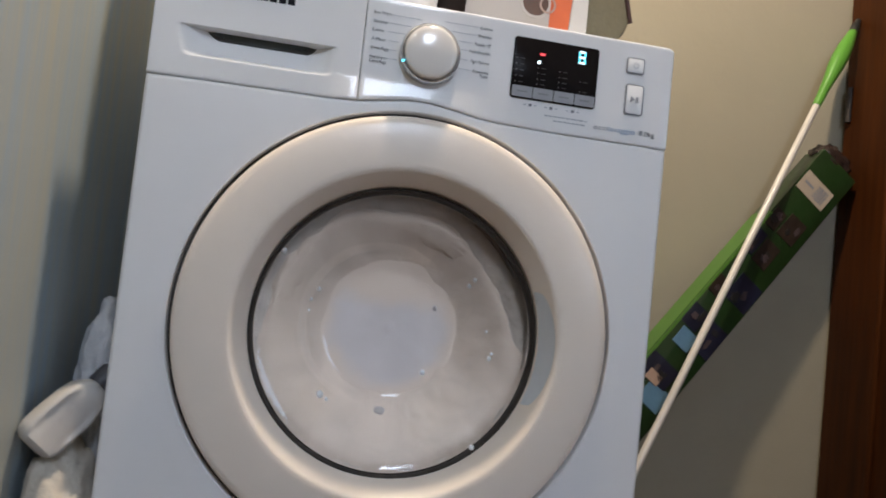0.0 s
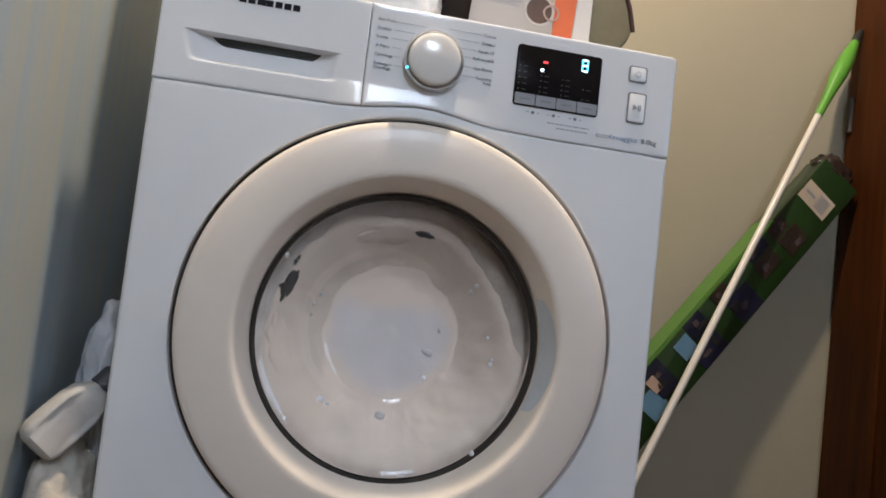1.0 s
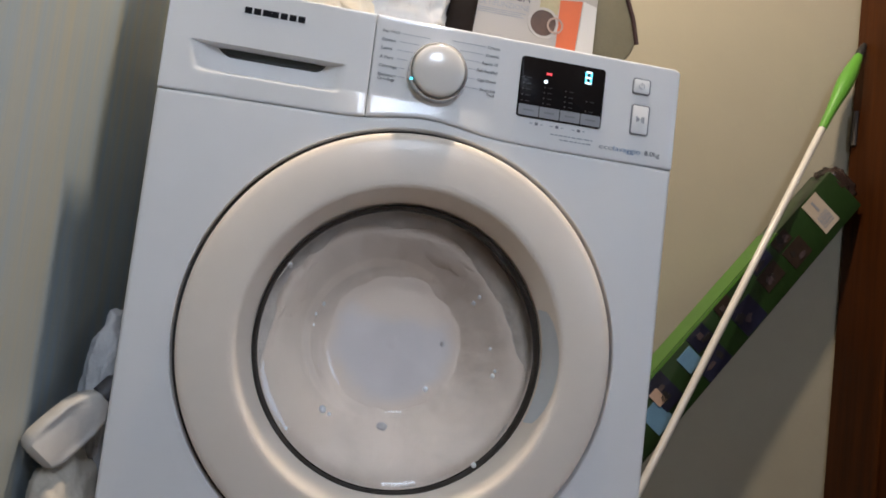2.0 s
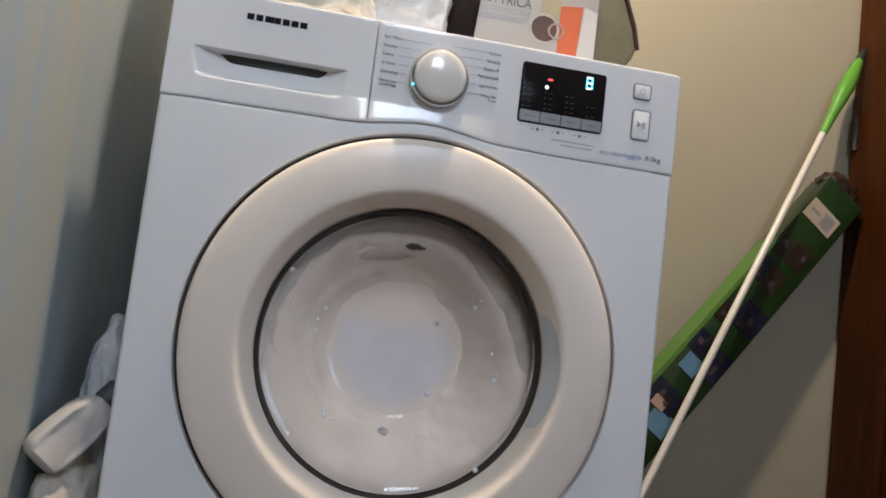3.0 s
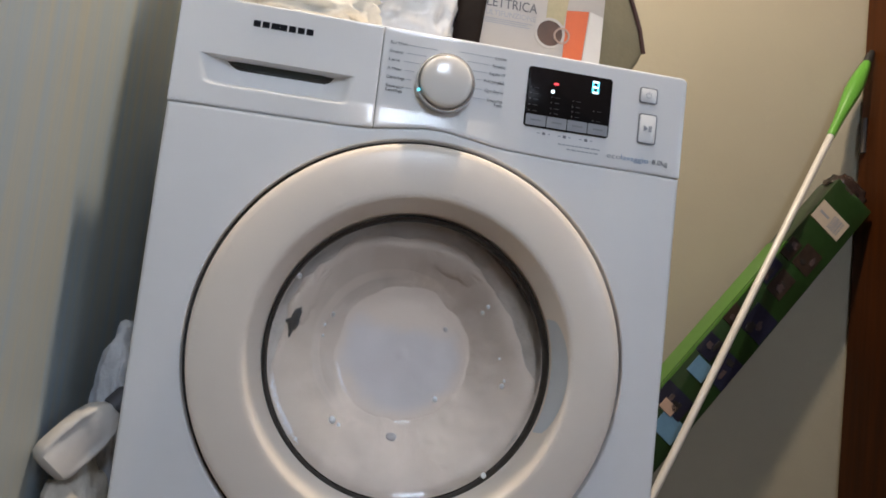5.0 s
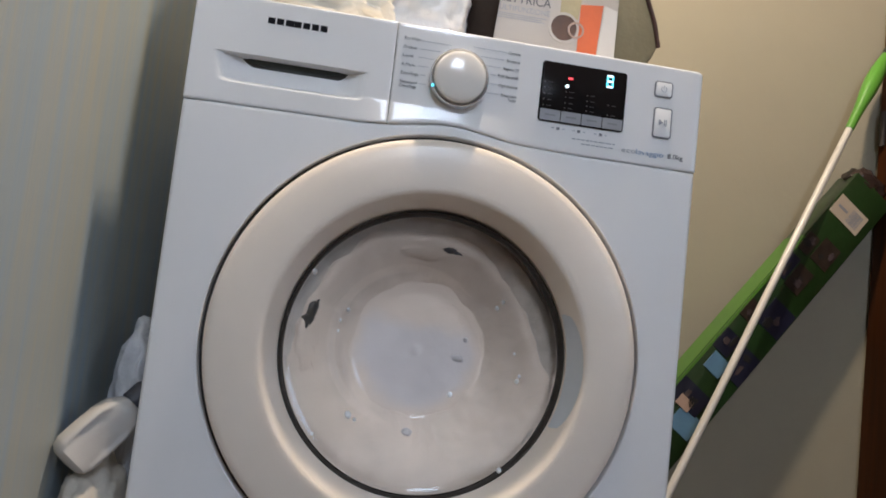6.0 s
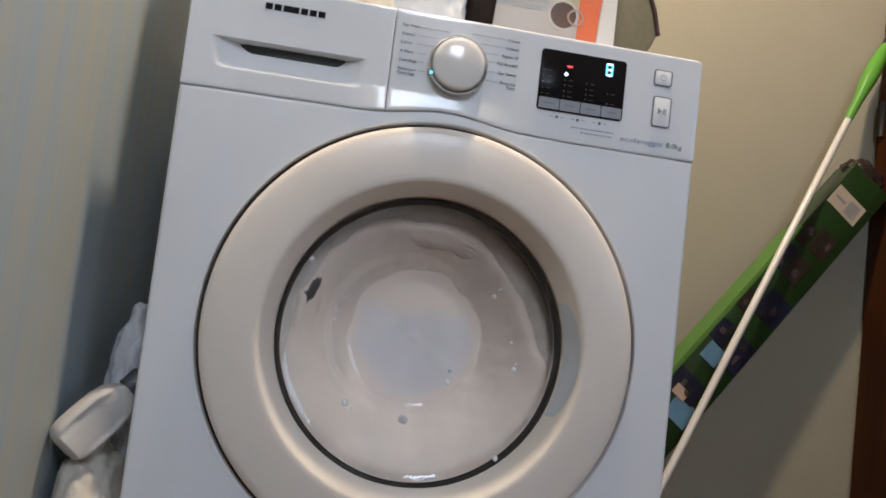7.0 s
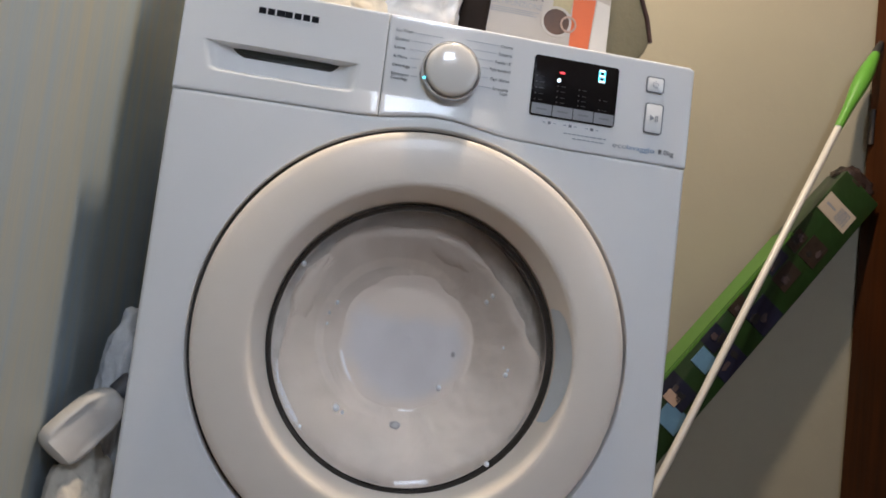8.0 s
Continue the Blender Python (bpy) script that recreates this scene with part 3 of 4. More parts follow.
def grip():
    bm = bmesh.new()
    rows = []
    n = 40
    for i in range(n + 1):
        a = -24.5 + 46 * i / n
        k = math.sin(math.pi * i / n) ** .35
        r1 = .1685 + .0110 * k
        col = []
        for j in range(9):
            f = j / 8
            r = .1668 + (r1 - .1668) * f
            y = float(np.interp(r, (.1655, .1668, .1695, .1745, .1795), (.0190, .0150, .0090, .0005, -.0092)))
            y += -.0012 + .0045 * math.sin(math.pi * f) * k
            y = min(y, float(np.interp(r, (.1655, .1668, .1695, .1745, .1795), (.0190, .0150, .0090, .0005, -.0092))) - .0008)
            ra = radians(a)
            col.append(bm.verts.new((r * math.cos(ra), y, CZ + r * math.sin(ra))))
        rows.append(col)
    for p, q in zip(rows, rows[1:]):
        for j in range(8):
            bm.faces.new((p[j], p[j + 1], q[j + 1], q[j]))
    return bm


part("grip", grip(), M_GRIP, door, "pale blue-grey grip recess")

RB = .1614          # radius of the glass at its rim
BOWL = [(0, .0870), (.060, .0865), (.078, .0850), (.086, .0815), (.092, .0765), (.104, .0665), (.122, .0525), (.140, .0400), (.150, .0330), (RB, .0275)]


def bowl(r):
    return float(np.interp(r, [p[0] for p in BOWL], [p[1] for p in BOWL]))


def soft_bowl(r):
    """The bowl's form with its bend eased, as the suds lie in it."""
    return sum(bowl(min(RB, abs(r + k * .004))) for k in range(-5, 6)) / 11


def smooth_bowl(n=48, off=0.0):
    out = []
    for i in range(n + 1):
        r = RB * i / n
        y = sum(bowl(max(0, min(RB, r + d))) for d in (-.006, -.003, 0, .003, .006)) / 5
        out.append((r, y + off))
    return out


outer, inner = smooth_bowl(), smooth_bowl(off=.0035)
gl = part("glass", lathe(outer + inner[::-1], 128, centre=(0, 0, CZ - .002)), M_GLASS, door, "clear bowl-shaped door glass", smooth=0)
gl.visible_shadow = False
part("gasket", lathe([(.1662, .034), (.167, .038), (.174, .052), (.168, .070), (.150, .082), (.146, .090), (.152, .097), (.200, .104), (.236, .104)], 96, centre=(0, 0, CZ)), M_RUBBER, washer, "grey rubber door seal", smooth=60)
part("drum", lathe([(.236, .105), (.238, .30), (.232, .44), (.20, .452), (.06, .460), (0, .462)], 72, centre=(0, 0, CZ)), M_DRUM, washer, "dark steel drum")

# ---- suds and laundry behind the glass ----
RIM = [(-180, .153), (-165, .160), (-150, .165), (-90, .165), (-12, .165), (-4, .160), (2, .149), (17, .140), (38, .137), (56, .138), (71, .145), (85, .144), (99, .142),
       (112, .149), (122, .157), (128, .152), (136, .147), (153, .150), (172, .149), (180, .153)]


def suds_shell(name, material, off, rim, lump, label, seed, na=220, nr=64):
    bm = bmesh.new()
    grid = []
    for i in range(na):
        a = -180 + 360 * i / na
        top = float(np.interp(a, [p[0] for p in RIM], [p[1] for p in RIM])) + rim
        top += .0028 * noise.noise(Vector((math.cos(radians(a)) * 5, math.sin(radians(a)) * 5, seed)))
        col = []
        for j in range(nr + 1):
            r = top * j / nr
            x, z = r * math.cos(radians(a)), r * math.sin(radians(a))
            e = max(0, 1 - (top - r) / .014)
            y = soft_bowl(r) + off + .002 + .006 * e * e
            y += lump * (0.5 + .5 * noise.fractal(Vector((x * 28, z * 28, seed)), 1.0, 2.0, 4))
            col.append(bm.verts.new((x, y, z)))
        grid.append(col)
    for i in range(na):
        p, q = grid[i], grid[(i + 1) % na]
        for j in range(nr):
            bm.faces.new((p[j], p[j + 1], q[j + 1], q[j]))
    bmesh.ops.remove_doubles(bm, verts=bm.verts[:], dist=2e-5)
    ob = part(name, bm, material, smooth=0)
    ob.location = (0, 0, CZ)
    sol = ob.modifiers.new("thickness", 'SOLIDIFY')
    sol.thickness, sol.offset = .006, 0
    return tagged(ob, label, "soap suds", kind="stuff")


suds = suds_shell("soap_suds", M_SUDS, .0100, 0.0, .005, "white soap suds pressed against the door glass", 3)
suds_shell("wet_laundry", M_WET, .0155, .022, .004, "wet grey laundry behind the suds", 8)


def clump(name, radius, angle, half_len, half_wid, off, material, label, seed, category="soap suds", ragged=.22):
    """A rigid patch that follows the bowl and can turn about its axis."""
    bm = bmesh.new()
    n, m = 96, 12
    c = bm.verts.new((0, 0, 0))
    rings = []

    def place(u, w, d):
        r = max(0, radius + w)
        a = radians(angle) + u / max(radius, .03)
        y = soft_bowl(r) + off + .0022 + .009 * d * d + .0012 * noise.noise(Vector((u * 60, w * 60, seed)))
        return Vector((r * math.cos(a), y, r * math.sin(a)))
    c.co = place(0, 0, 0)
    for j in range(1, m + 1):
        ring = []
        for k in range(n):
            t = 2 * math.pi * k / n
            wob = 1 + ragged * noise.fractal(Vector((math.cos(t) * 2.6, math.sin(t) * 2.6, seed)), 0.6, 2.0, 4)
            ring.append(bm.verts.new(place(half_len * wob * math.cos(t) * j / m, half_wid * wob * math.sin(t) * j / m, (j / m) ** 2)))
        rings.append(ring)
    for k in range(n):
        bm.faces.new((c, rings[0][k], rings[0][(k + 1) % n]))
    for p, q in zip(rings, rings[1:]):
        for k in range(n):
            bm.faces.new((p[k], q[k], q[(k + 1) % n], p[(k + 1) % n]))
    ob = part(name, bm, material, smooth=0)
    ob.location = (0, 0, CZ)
    sol = ob.modifiers.new("thickness", 'SOLIDIFY')
    sol.thickness, sol.offset = .0022, 0
    return tagged(ob, label, category)


clump_top = clump("suds_clump", .1235, 72, .056, .0165, .0074, M_SUDS, "white clump of suds sliding along the glass", 11)
clump_left = clump("suds_clump", .1360, 157, .052, .0155, .0074, M_SUDS, "white clump of suds sliding down the glass", 17)


# Disc of suds that carries the painted reflection of the flat glass.
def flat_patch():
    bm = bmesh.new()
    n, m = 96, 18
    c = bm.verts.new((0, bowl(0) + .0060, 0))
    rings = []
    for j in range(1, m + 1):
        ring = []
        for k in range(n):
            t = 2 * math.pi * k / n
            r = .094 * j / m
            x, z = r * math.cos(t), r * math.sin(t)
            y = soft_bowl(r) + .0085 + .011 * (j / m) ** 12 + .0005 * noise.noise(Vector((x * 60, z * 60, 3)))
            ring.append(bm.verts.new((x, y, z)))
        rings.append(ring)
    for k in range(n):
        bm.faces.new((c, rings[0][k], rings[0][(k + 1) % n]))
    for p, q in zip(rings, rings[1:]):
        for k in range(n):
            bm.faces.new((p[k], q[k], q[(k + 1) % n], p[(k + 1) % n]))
    ob = part("reflection_patch", bm, M_SUDSB, smooth=0)
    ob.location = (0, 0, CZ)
    return tagged(ob, "suds behind the flat glass, tinted with its bluish reflection", "soap suds")


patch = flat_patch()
spot_a = clump("wet_spot", .062, 12, .0034, .0028, .0052, M_SPOT, "small grey wet patch moving in the suds", 31)
spot_b = clump("wet_spot", .052, -18, .0050, .0125, .0058, M_SPOT, "faint grey wet fold in the suds", 37)
clump("wet_spot", .101, -92, .0066, .0042, .0056, M_SPOT, "small grey wet patch low in the suds", 41)
dark_left = clump("dark_cloth", .1385, 160, .0220, .0066, .0062, M_DARKWET, "dark wet cloth showing through the suds", 53, "laundry", .55)
dark_side = clump("dark_cloth", .1440, 151, .0110, .0045, .0066, M_DARKWET, "small dark wet cloth fold beside the glass rim", 61, "laundry", .6)
dark_top = clump("dark_cloth", .1265, 82, .0200, .0046, .0062, M_DARKWET, "narrow dark wet cloth fold high in the suds", 67, "laundry", .6)
dark_rim = clump("dark_cloth", .1390, 97, .0120, .0038, .0066, M_DARKWET, "dark wet cloth fold near the upper rim", 71, "laundry", .6)


# drops of water on the glass and ring, their glints made with bright metal beads
DROPS = ((-.135, .554, .0022), (-.077, .393, .0030), (-.069, .388, .0016), (.046, .425, .0022), (.094, .545, .0018), (.089, .537, .0020), (.122, .458, .0015),
         (.120, .452, .0021), (-.099, .502, .0014), (-.100, .489, .0012), (-.091, .515, .0018), (.115, .484, .0012), (-.116, .375, .0014), (.100, .352, .0022))
for x, z, r in DROPS:
    d = math.hypot(x, z - CZ)
    slope = (bowl(min(RB, d + .002)) - bowl(d - .002)) / .004
    u = Vector((x / d, 0, (z - CZ) / d))
    nrm = (u * slope + Vector((0, -1, 0))).normalized()
    c = Vector((x, sum(bowl(min(RB, d + k)) for k in (-.006, -.003, 0, .003, .006)) / 5 if d < .153 else .0165, z))
    bm = bmesh.new()
    bmesh.ops.create_uvsphere(bm, u_segments=16, v_segments=10, radius=1)
    bm.transform(Matrix.Translation(c) @ nrm.to_track_quat('Z', 'Y').to_matrix().to_4x4() @ Matrix.Diagonal((r * 1.4, r * 1.6, r * .9, 1)))
    tagged(part("drop_glint", bm, M_BEAD, smooth=0), "water drop glint on the door glass, made as a metal bead", "water drop", "drops on the glass").visible_shadow = False

# ---- gap beside the machine ----
def cloth(name, size, at, seed, material, label, turn=0, folds=0.1, rough=.25, freq=9):
    ob = part(name, heap(size, seed, rough=rough, folds=folds, freq=freq), material, smooth=0)
    ob.matrix_world = pose(*at, 0, 0, turn)
    return tagged(ob, label, "laundry")


cloth("navy_cloth", (.070, .34, .30), (-.340, .22, 0), 2, M_CLOTHB, "dark navy cloth stuffed beside the machine")
cloth("grey_cloth", (.050, .20, .225), (-.332, .17, .245), 5, M_CLOTHG, "pale grey crumpled cloth beside the machine", folds=.08, rough=.14)
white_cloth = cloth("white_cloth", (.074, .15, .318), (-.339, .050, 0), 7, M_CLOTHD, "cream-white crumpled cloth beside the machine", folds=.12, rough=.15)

rl = random.Random(7)
for k in range(5):
    lx, lz = -.358 + .012 * k, .262 + rl.uniform(-.012, .018)
    leaf = [(lx + .0055 * math.cos(q / 6 * math.pi * 2 + k) * (1.0 if q % 2 else .6), lz + .0030 * math.sin(q / 6 * math.pi * 2)) for q in range(6)]
    ob = part("leaf_print", prism(leaf, -.0235, -.012), M_LEAF, white_cloth)
    ob.matrix_parent_inverse = white_cloth.matrix_world.inverted()


def bottle():
    root = thing("detergent_bottle", "white plastic detergent bottle lying tilted on crumpled laundry", "bottle")
    bm = bmesh.new()
    prof = [(-.044, .30), (-.043, .62), (-.038, .86), (-.029, .98), (-.010, 1.0), (.015, .97), (.030, .84), (.040, .60), (.046, .36), (.049, .30)]
    n = 40
    rings = []
    for s, k in prof:
        ring = []
        for i in range(n):
            t = 2 * math.pi * i / n
            cx, cy = math.cos(t), math.sin(t)
            x = math.copysign(abs(cx) ** .65, cx) * .0260 * k
            y = math.copysign(abs(cy) ** .65, cy) * .0200 * min(1, k + .15)
            if cy < -.3 and abs(s) < .033 and abs(cx) < .75:
                y += .0065 * min(1, (.033 - abs(s)) / .010) * min(1, (.75 - abs(cx)) / .25)
            ring.append(bm.verts.new((x, y, s)))
        rings.append(ring)
    for p, q in zip(rings, rings[1:]):
        for i in range(n):
            bm.faces.new((p[i], p[(i + 1) % n], q[(i + 1) % n], q[i]))
    bm.faces.new(rings[0])
    bm.faces.new(rings[-1])
    part("bottle_body", bm, M_BOTTLE, root, smooth=50)
    part("cap", tube([(0, 0, .046), (0, 0, .066), (0, 0, .069)], [.0135, .0135, .0115], 28), M_COLLAR, root, "dark grey cap")
    root.matrix_world = pose(-.338, .010, .358, 0, 44, 33) @ Matrix.Scale(.95, 4)


bottle()

# ---- on top of the machine ----
TOP = .850
cloth("folded_towel", (.20, .40, .085), (-.170, .250, TOP), 12, M_CLOTHW, "cream folded towel on top of the washing machine", folds=.2, rough=.12)
# Added height, mostly unseen: throws the upper shadow on the left wall.
cloth("folded_towel", (.165, .42, .36), (-.205, .275, TOP + .045), 15, M_CLOTHW, "tall cream towel pile, added out of view to shade the left wall", folds=.15, rough=.08)
ob = part("plastic_bag", heap((.125, .14, .17), 21, rough=.10, folds=.18, freq=6), M_PLASTB, smooth=0)
ob.matrix_world = pose(-.040, .155, TOP)
tagged(ob, "milky white plastic bag with folded laundry, standing on the machine", "bag")
ob = part("dark_pouch", boxed(-.020, .020, -.05, .05, 0, .17, .009), M_POUCH, smooth=50)
ob.matrix_world = pose(.036, .165, TOP, 0, 4, 0)
tagged(ob, "narrow dark brown leather pouch between a bag and a carton", "pouch")


def carton():
    y0 = .120
    root = thing("appliance_carton", "white printed carton with orange cup picture on the machine", "box")
    part("carton_body", boxed(.047, .228, y0, y0 + .11, TOP, TOP + .24, .0015), M_CARD, root)
    f = y0 - .0006
    lettering("ELETTRICA", .0470 + .006, .9475 + .002, .0190, f - .0002, M_INK, root, width=.078)
    lettering("MULTIFUNZIONE", .0470 + .006, .9375, .0105, f - .0002, M_INKL, root, width=.078)
    for k, (z, w) in enumerate(((.9330, .075), (.9302, .068), (.9274, .072))):
        part("print_bar", boxed(.053, .053 + w, f, y0 + .002, z - .0005, z + .0005), M_INKL, root)
    part("orange_print", prism([(.1740, .8900), (.2010, .8900), (.2060, .9660), (.1740, .9620)], f, y0 + .002), M_ORANGE, root, "orange printed panel")
    part("white_print", prism([(.2020, .8880), (.2270, .8880), (.2270, .9610), (.2080, .9660)], f - .0004, y0 + .002), M_PALE, root)
    part("cup_ring", lathe([(.0215, .0), (.0215, -.0012), (.0180, -.0012), (.0180, 0)], 36, centre=(.1530, y0 + .0002, .9260)), M_CARD, root)
    part("cup_drink", lathe([(.0180, .0), (.0180, -.0008), (0, -.0008)], 36, centre=(.1530, y0 + .0002, .9260)), M_COFFEE, root, "brown drink in the pictured cup")
    part("cup_handle", lathe([(.0115, -.0004), (.0115, -.0018), (.0090, -.0018), (.0090, -.0004)], 24, centre=(.1700, y0, .9250)), M_PINK, root)
    part("tan_print", prism([(.146, .945), (.172, .940), (.178, 1.00), (.146, 1.00)], f - .0002, y0 + .002), M_BEIGEP, root)


carton()


def olive_bag():
    root = thing("olive_bag", "olive fabric bag with dark brown piped edge on the machine", "bag")
    out = [(.205, TOP), (.2760, TOP), (.2790, .8950), (.2950, .9180), (.3000, .9320), (.2920, .9650), (.2780, 1.000), (.2600, 1.040), (.205, 1.045)]
    part("bag_body", prism(out, .145, .30, .006), M_OLIVE, root)
    edge = out[4:8]
    part("piping", tube([(x + .001, .146, z) for x, z in edge], [.0032] * len(edge), 10), M_PIPING, root, "dark brown piping")


olive_bag()

# ---- broom handle and long carton in the wide gap ----
def pole_at(z):
    return (.3949 + .5437 * z, .4244 + .1778 * z, 1.0206 * z - .0147)


def broom():
    root = thing("broom", "broom with white metal handle and green grip, leaning on wall", "broom")
    part("handle", tube([pole_at(.03), pole_at(.30), pole_at(.70), pole_at(1.020)], [.0075] * 4, 18), M_POLE, root, "white coated metal handle")
    zs = [1.000, 1.010, 1.035, 1.065, 1.095, 1.120, 1.145, 1.165, 1.182, 1.190]
    rs = [.0088, .0094, .0102, .0128, .0168, .0182, .0168, .0135, .0105, .0080]
    part("grip", tube([pole_at(z * 1.008) for z in zs], rs, 22), M_GREENP, root, "bright green plastic grip")
    part("hanger", tube([pole_at(1.196), pole_at(1.208), pole_at(1.228)], [.0085, .0100, .0060], 14), M_BLACKP, root, "black end cap")
    x, y, z = pole_at(.02)
    part("broom_head", boxed(x - .05, x + .05, y - .03, y + .03, .0, .04, .01), M_GREENP, root)


broom()


def long_carton():
    root = thing("long_carton", "long green printed carton with photo panels leaning diagonally on the wall", "box")
    # along the carton: u from the floor up, v across it
    ax = Vector((.683, .100, .813))
    nx = Vector((-.789, 0, .603))
    dp = nx.cross(ax).normalized()
    org = Vector((.618, .545, .368))
    yf, yb = 0.0, .062
    W = .086
    m = Matrix(((ax.x, dp.x, nx.x, org.x), (ax.y, dp.y, nx.y, org.y), (ax.z, dp.z, nx.z, org.z), (0, 0, 0, 1)))

    def slab(u0, u1, v0, v1, y0, y1, bevel=0.0):
        return boxed(u0, u1, y0, y1, v0, v1, bevel, m)
    part("carton_body", slab(-.420, .622, -.020, W, yf, yb, .003), M_BOXG, root)
    part("light_side", slab(-.40, .430, W - .0005, W + .0012, yf + .004, yb - .002), M_BOXL, root, "light green long side")
    part("light_edge", slab(-.40, .430, W - .006, W - .0005, yf - .0008, yf + .004), M_BOXL, root)
    f = yf - .0012
    panels = ((-.040, .006, -.008, .046, M_SKYB), (.002, .050, .010, .081, M_NAVY),
              (.088, .126, .026, .067, M_SKYB), (.130, .178, .040, .081, M_NAVY), (.105, .174, -.018, .032, M_NAVY),
              (.214, .256, .047, .081, M_BROWN), (.228, .291, -.016, .045, M_NAVY),
              (.325, .382, .012, .052, M_BROWN), (.330, .386, .056, .081, M_NAVY), (.405, .462, .000, .046, M_BROWN), (.402, .448, .052, .081, M_BROWN))
    rp = random.Random(12)
    for k, (u0, u1, v0, v1, mm) in enumerate(panels):
        pr = part("photo_print", slab(u0, u1, v0, v1, f - .0003 * (k % 3), yf + .002), mm, root)
        # smaller coloured shapes inside each printed picture
        for j in range(0 if mm is M_SKYB else 2):
            cu, cv = rp.uniform(u0 + .012, u1 - .012), rp.uniform(v0 + .010, v1 - .010)
            ru, rv, ph = rp.uniform(.006, .013), rp.uniform(.004, .010), rp.uniform(0, 6)
            out = []
            for q in range(14):
                t = 2 * math.pi * q / 14
                w = 1 + .75 * noise.noise(Vector((math.cos(t) * 2.3, math.sin(t) * 2.3, ph + k)))
                out.append((cu + ru * w * math.cos(t), cv + rv * w * math.sin(t)))
            bm = prism(out, f - .0012 - .0002 * j, yf)
            bm.transform(m)
            tone = (M_MAUVE, M_BLACKP) if mm is M_NAVY else (M_BLACKP, M_MAUVE)
            part("print_shape", bm, tone[j], pr)
    part("price_print", slab(-.001, .020, .030, .062, f - .0014, yf), M_PINK, root, "small pale printed tag")
    lab = part("barcode_label", slab(.511, .559, .000, .081, f - .0002, yf + .002), M_LABEL, root, "beige barcode label")
    rb = random.Random(9)
    v = .010
    while v < .040:
        w = rb.uniform(.0006, .002)
        part("code_bar", slab(.518, .551, v, v + w, f - .0006, yf), M_GROOVE, lab)
        v += w + rb.uniform(.0007, .0016)
    part("print_bar", slab(.532, .538, .046, .072, f - .0006, yf), M_GROOVE, lab)
    # crumpled black film round the upper end
    bm = bmesh.new()
    bmesh.ops.create_icosphere(bm, subdivisions=4, radius=1)
    for vv in bm.verts:
        d = 1 + .22 * noise.fractal(vv.co * 2.6, 1.0, 2.0, 4)
        c = [math.copysign(abs(t) ** .6, t) * d for t in vv.co]
        vv.co = m @ Vector((.627 + c[0] * .026, .031 + c[1] * .030, W / 2 + c[2] * .044))
    part("wrap", bm, M_WRAP, root, "crumpled black film over the end", smooth=0)
    bm = bmesh.new()
    bmesh.ops.create_icosphere(bm, subdivisions=4, radius=1)
    for vv in bm.verts:
        d = 1 + .25 * noise.fractal(vv.co * 2.6 + Vector((5, 2, 1)), 1.0, 2.0, 4)
        c = [math.copysign(abs(t) ** .6, t) * d for t in vv.co]
        vv.co = m @ Vector((.545 + c[0] * .060, .031 + c[1] * .028, -.004 + c[2] * .010))
    part("wrap", bm, M_WRAP, root, "crumpled black film along the edge", smooth=0)


long_carton()

# ---- floor tiles ----
tile_mesh = None
for i in range(5):
    for j in range(10):
        x, y = X0 + .005 + i * .288, Y1 - .302 - j * .302
        if tile_mesh is None:
            t = part("floor_tile", boxed(0, .284, 0, .298, -.006, 0, .0015, segs=1), M_TILE, floor)
            tile_mesh = t.data
        else:
            t = new("floor_tile", tile_mesh)
            t.parent = floor
        t.location = (x, y, 0)


# ---- what moves ----
def turn(a, dx=0.0, dz=0.0, dy=0.0):
    return pose(dx, dy, CZ + dz, 0, a, 0)


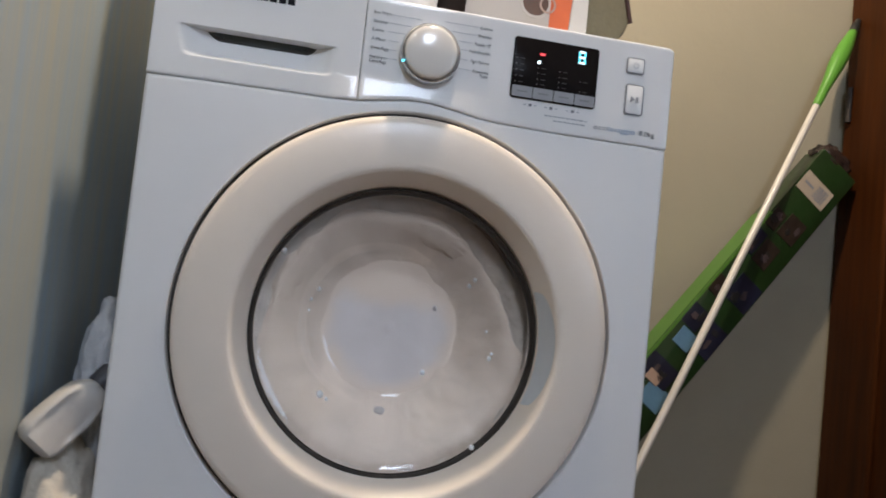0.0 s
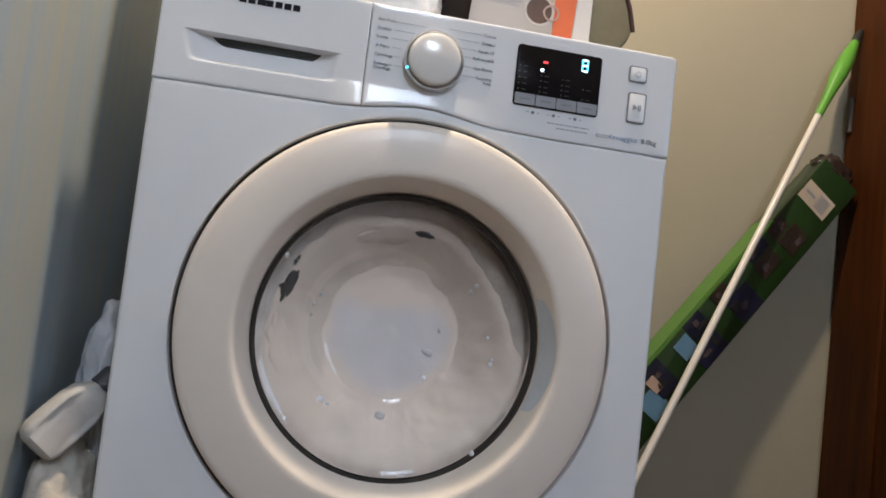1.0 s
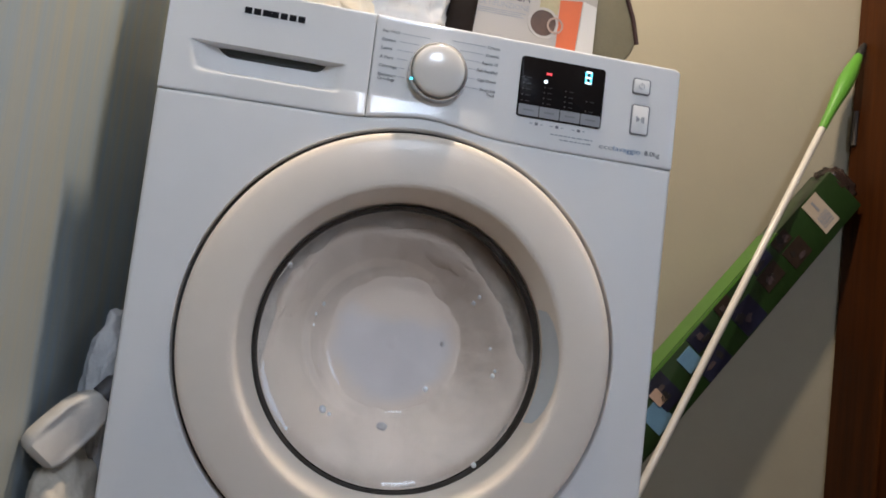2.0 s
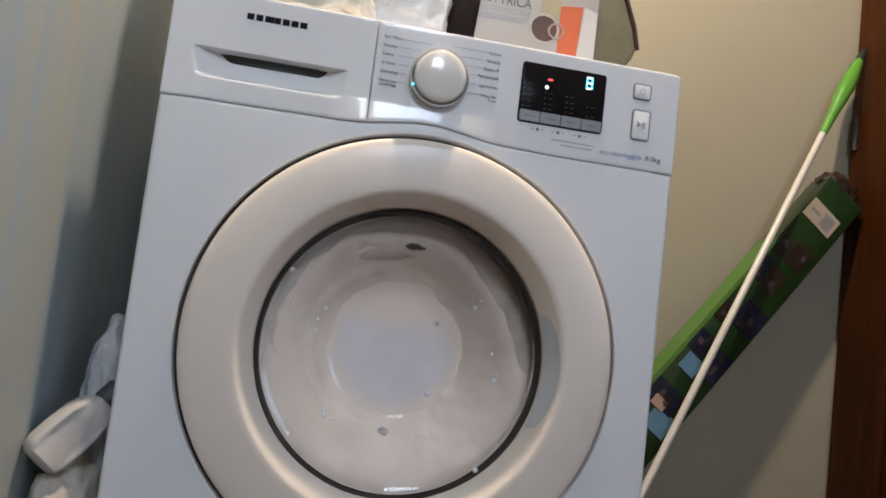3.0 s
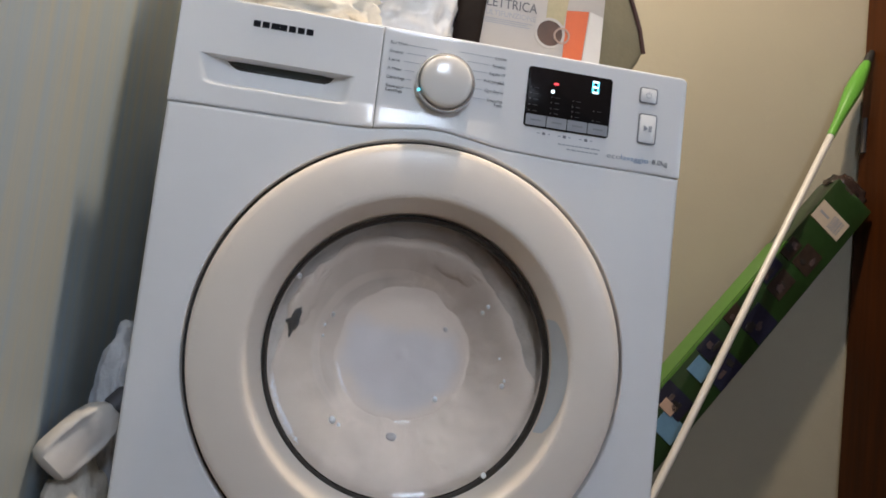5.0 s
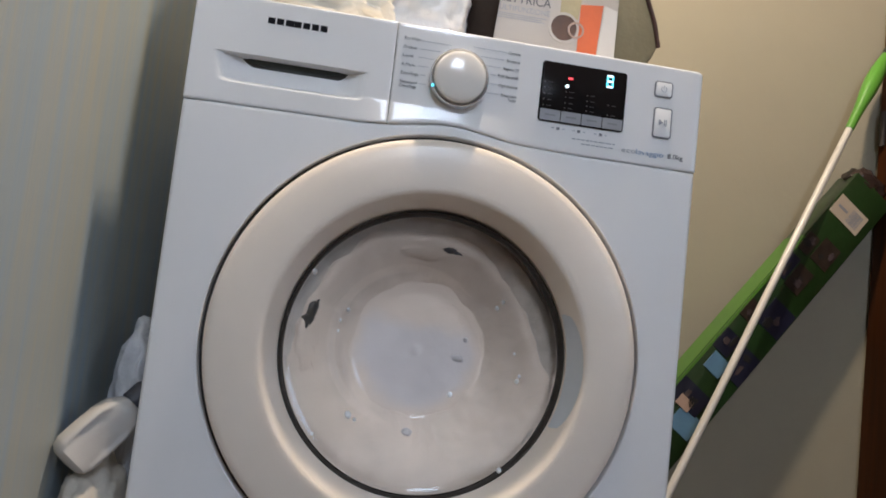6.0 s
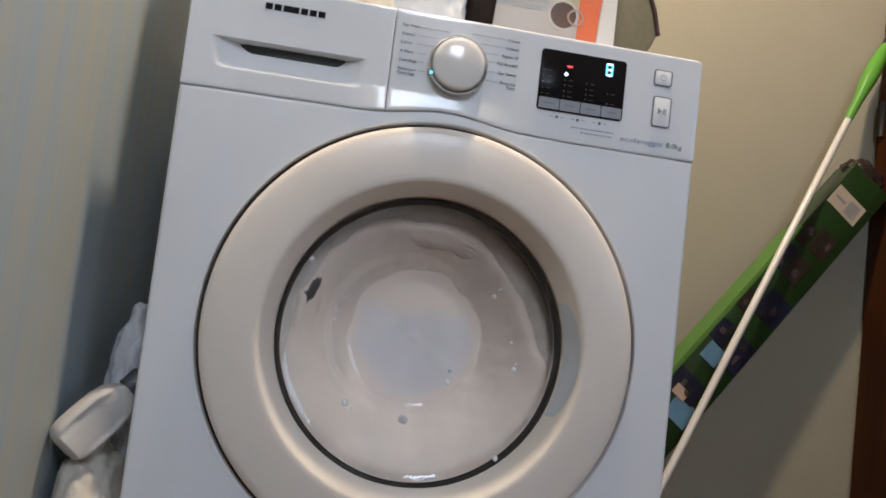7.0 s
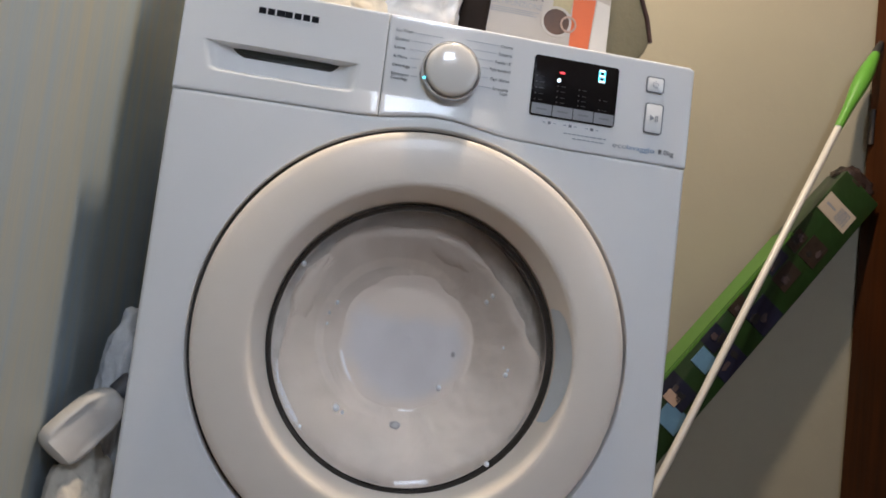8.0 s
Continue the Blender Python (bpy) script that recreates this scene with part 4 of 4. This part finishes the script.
def motions():
    # suds sliding along the glass
    walk(suds, [(t, turn(a)) for t, a in ((0, 2), (.4, -2), (.9, 2), (1.4, -2), (1.8, 1), (2.5, -2), (3.0, 2), (3.5, 0), (4.1, -3), (4.8, 2), (5.5, -1), (6.0, 2), (6.5, -3), (7.0, 1), (7.5, -2), (8.0, -4))])
    walk(clump_top, [(t, turn(a)) for t, a in ((0, 0), (.4, -10), (.9, -26), (1.4, -7), (1.6, 0), (2.5, 2),
                                              (3.0, -28), (3.5, -14), (3.7, 0), (4.2, 3), (5.3, 0), (5.9, -19), (6.3, 0), (6.6, 3), (6.9, -15), (7.2, 0), (7.75, -14), (8.0, 0))])
    walk(clump_left, [(t, turn(a)) for t, a in ((0, 0), (.5, -9), (1.0, -33), (1.4, -16), (2.2, 0), (2.6, 0), (3.2, -25), (3.6, -12), (3.8, 0), (4.2, 3), (5.2, 0), (5.9, -24),
                                               (6.5, 0), (7.0, -14), (7.3, 0), (7.5, -18), (7.9, 0), (8.0, 0))])
    walk(patch, [(t, turn(a, dx, dz)) for t, a, dx, dz in ((0, 0, 0, 0), (1, -3, 0, 0), (2.4, 3, 0, .001), (3.6, -3, 0, -.001), (5, 2, 0, 0), (6.2, 3, -.001, -.001), (7.4, -2, .001, .001), (8, 0, 0, 0))])
    walk(spot_a, [(t, turn(a)) for t, a in ((0, -16), (.5, -14), (1, 4), (1.5, 12), (1.7, 16), (2.3, -10), (3.0, -24), (3.5, -12), (4.0, 26), (4.6, 0), (5.3, -30), (5.6, -22), (6.0, -4),
                                           (6.5, 30), (7.0, 48), (7.5, 30), (8, 20))])
    walk(spot_b, [(t, turn(a, 0, 0, d)) for t, a, d in ((0, 0, .012), (.6, -6, .012), (.8, 0, 0), (1.7, 8, 0), (2.0, 10, .012), (5.3, -30, .012), (5.5, -30, 0), (5.9, -18, 0), (6.3, 18, 0), (6.6, 46, 0), (6.9, 60, .012), (8, 60, .012))])
    # dark folds come up to the glass, slide down it and sink back into the suds: seconds, angle, depth
    D = .018
    walk(dark_left, [(t, turn(160 - a, 0, 0, d)) for t, a, d in ((0, 150, D), (.36, 156, D), (.5, 163, .003), (.62, 170, D), (.7, 155, D), (.82, 154, .003), (1.1, 166, 0), (1.4, 170, .001), (1.5, 172, .001),
        (1.58, 166, .005), (1.68, 161, 0), (1.9, 170, 0), (2.0, 174, D), (2.6, 172, D), (2.8, 176, .003), (2.92, 178, D), (3.02, 150, D), (3.14, 153, 0), (3.4, 168, 0), (3.6, 169, 0), (3.74, 172, D),
        (4.5, 150, D), (4.65, 155, 0), (5.05, 171, 0), (5.2, 176, D), (5.58, 150, D), (5.7, 153, .002), (5.9, 163, 0), (6.1, 172, 0), (6.32, 174, 0), (6.44, 176, D), (6.78, 154, D), (6.9, 157, .002),
        (7.1, 168, 0), (7.22, 171, D), (7.38, 152, D), (7.46, 154, 0), (7.7, 171, 0), (7.79, 173, D), (8, 160, D))])
    walk(dark_side, [(t, turn(151 - a, 0, 0, d)) for t, a, d in ((0, 150, D), (.9, 148, D), (1.05, 152, 0), (1.2, 158, 0), (1.32, 160, D), (3.0, 140, D), (3.1, 142, 0), (3.5, 154, 0), (3.62, 158, D),
        (5.6, 140, D), (5.75, 145, 0), (5.95, 152, 0), (6.05, 156, D), (6.58, 142, D), (6.68, 144, .002), (6.82, 148, D), (7.36, 144, D), (7.46, 146, 0), (7.56, 150, 0), (7.66, 154, D),
        (7.8, 148, D), (7.88, 151, 0), (7.98, 156, D), (8, 156, D))])
    walk(dark_top, [(t, turn(82 - a, 0, 0, d)) for t, a, d in ((0, 90, D), (.58, 90, D), (.7, 86, 0), (.9, 81, 0), (1.1, 78, .003), (1.2, 77, D), (2.85, 92, D), (2.95, 90, 0), (3.2, 81, 0), (3.5, 78, .001),
        (3.64, 76, D), (5.55, 90, D), (5.66, 85, 0), (5.9, 80, 0), (6.1, 77, .003), (6.2, 76, D), (6.78, 90, D), (6.88, 84, 0), (7.0, 80, D), (8, 86, D))])
    walk(dark_rim, [(t, turn(97 - a, 0, 0, d)) for t, a, d in ((0, 104, D), (2.55, 104, D), (2.7, 99, 0), (2.9, 93, 0), (3.04, 88, D), (7.52, 100, D), (7.64, 95, .001), (7.9, 99, 0), (7.99, 101, D), (8, 101, D))])
    # the flashing symbol sinks behind the black glass and comes back
    rows, shown = [(0, pose(0, .006, 0))], False
    for t in (.45, .95, 1.45, 1.95, 2.45, 2.95, 3.45, 3.95, 4.45, 4.95, 5.45, 5.98, 6.45, 6.62, 6.80, 6.98, 7.45, 7.95):
        rows += [(t, pose(0, 0 if shown else .006, 0)), (t + .034, pose(0, .006 if shown else 0, 0))]
        shown = not shown
    rows.append((8.0, pose(0, .006 if not shown else 0, 0)))
    walk(blink_icon, rows)


motions()
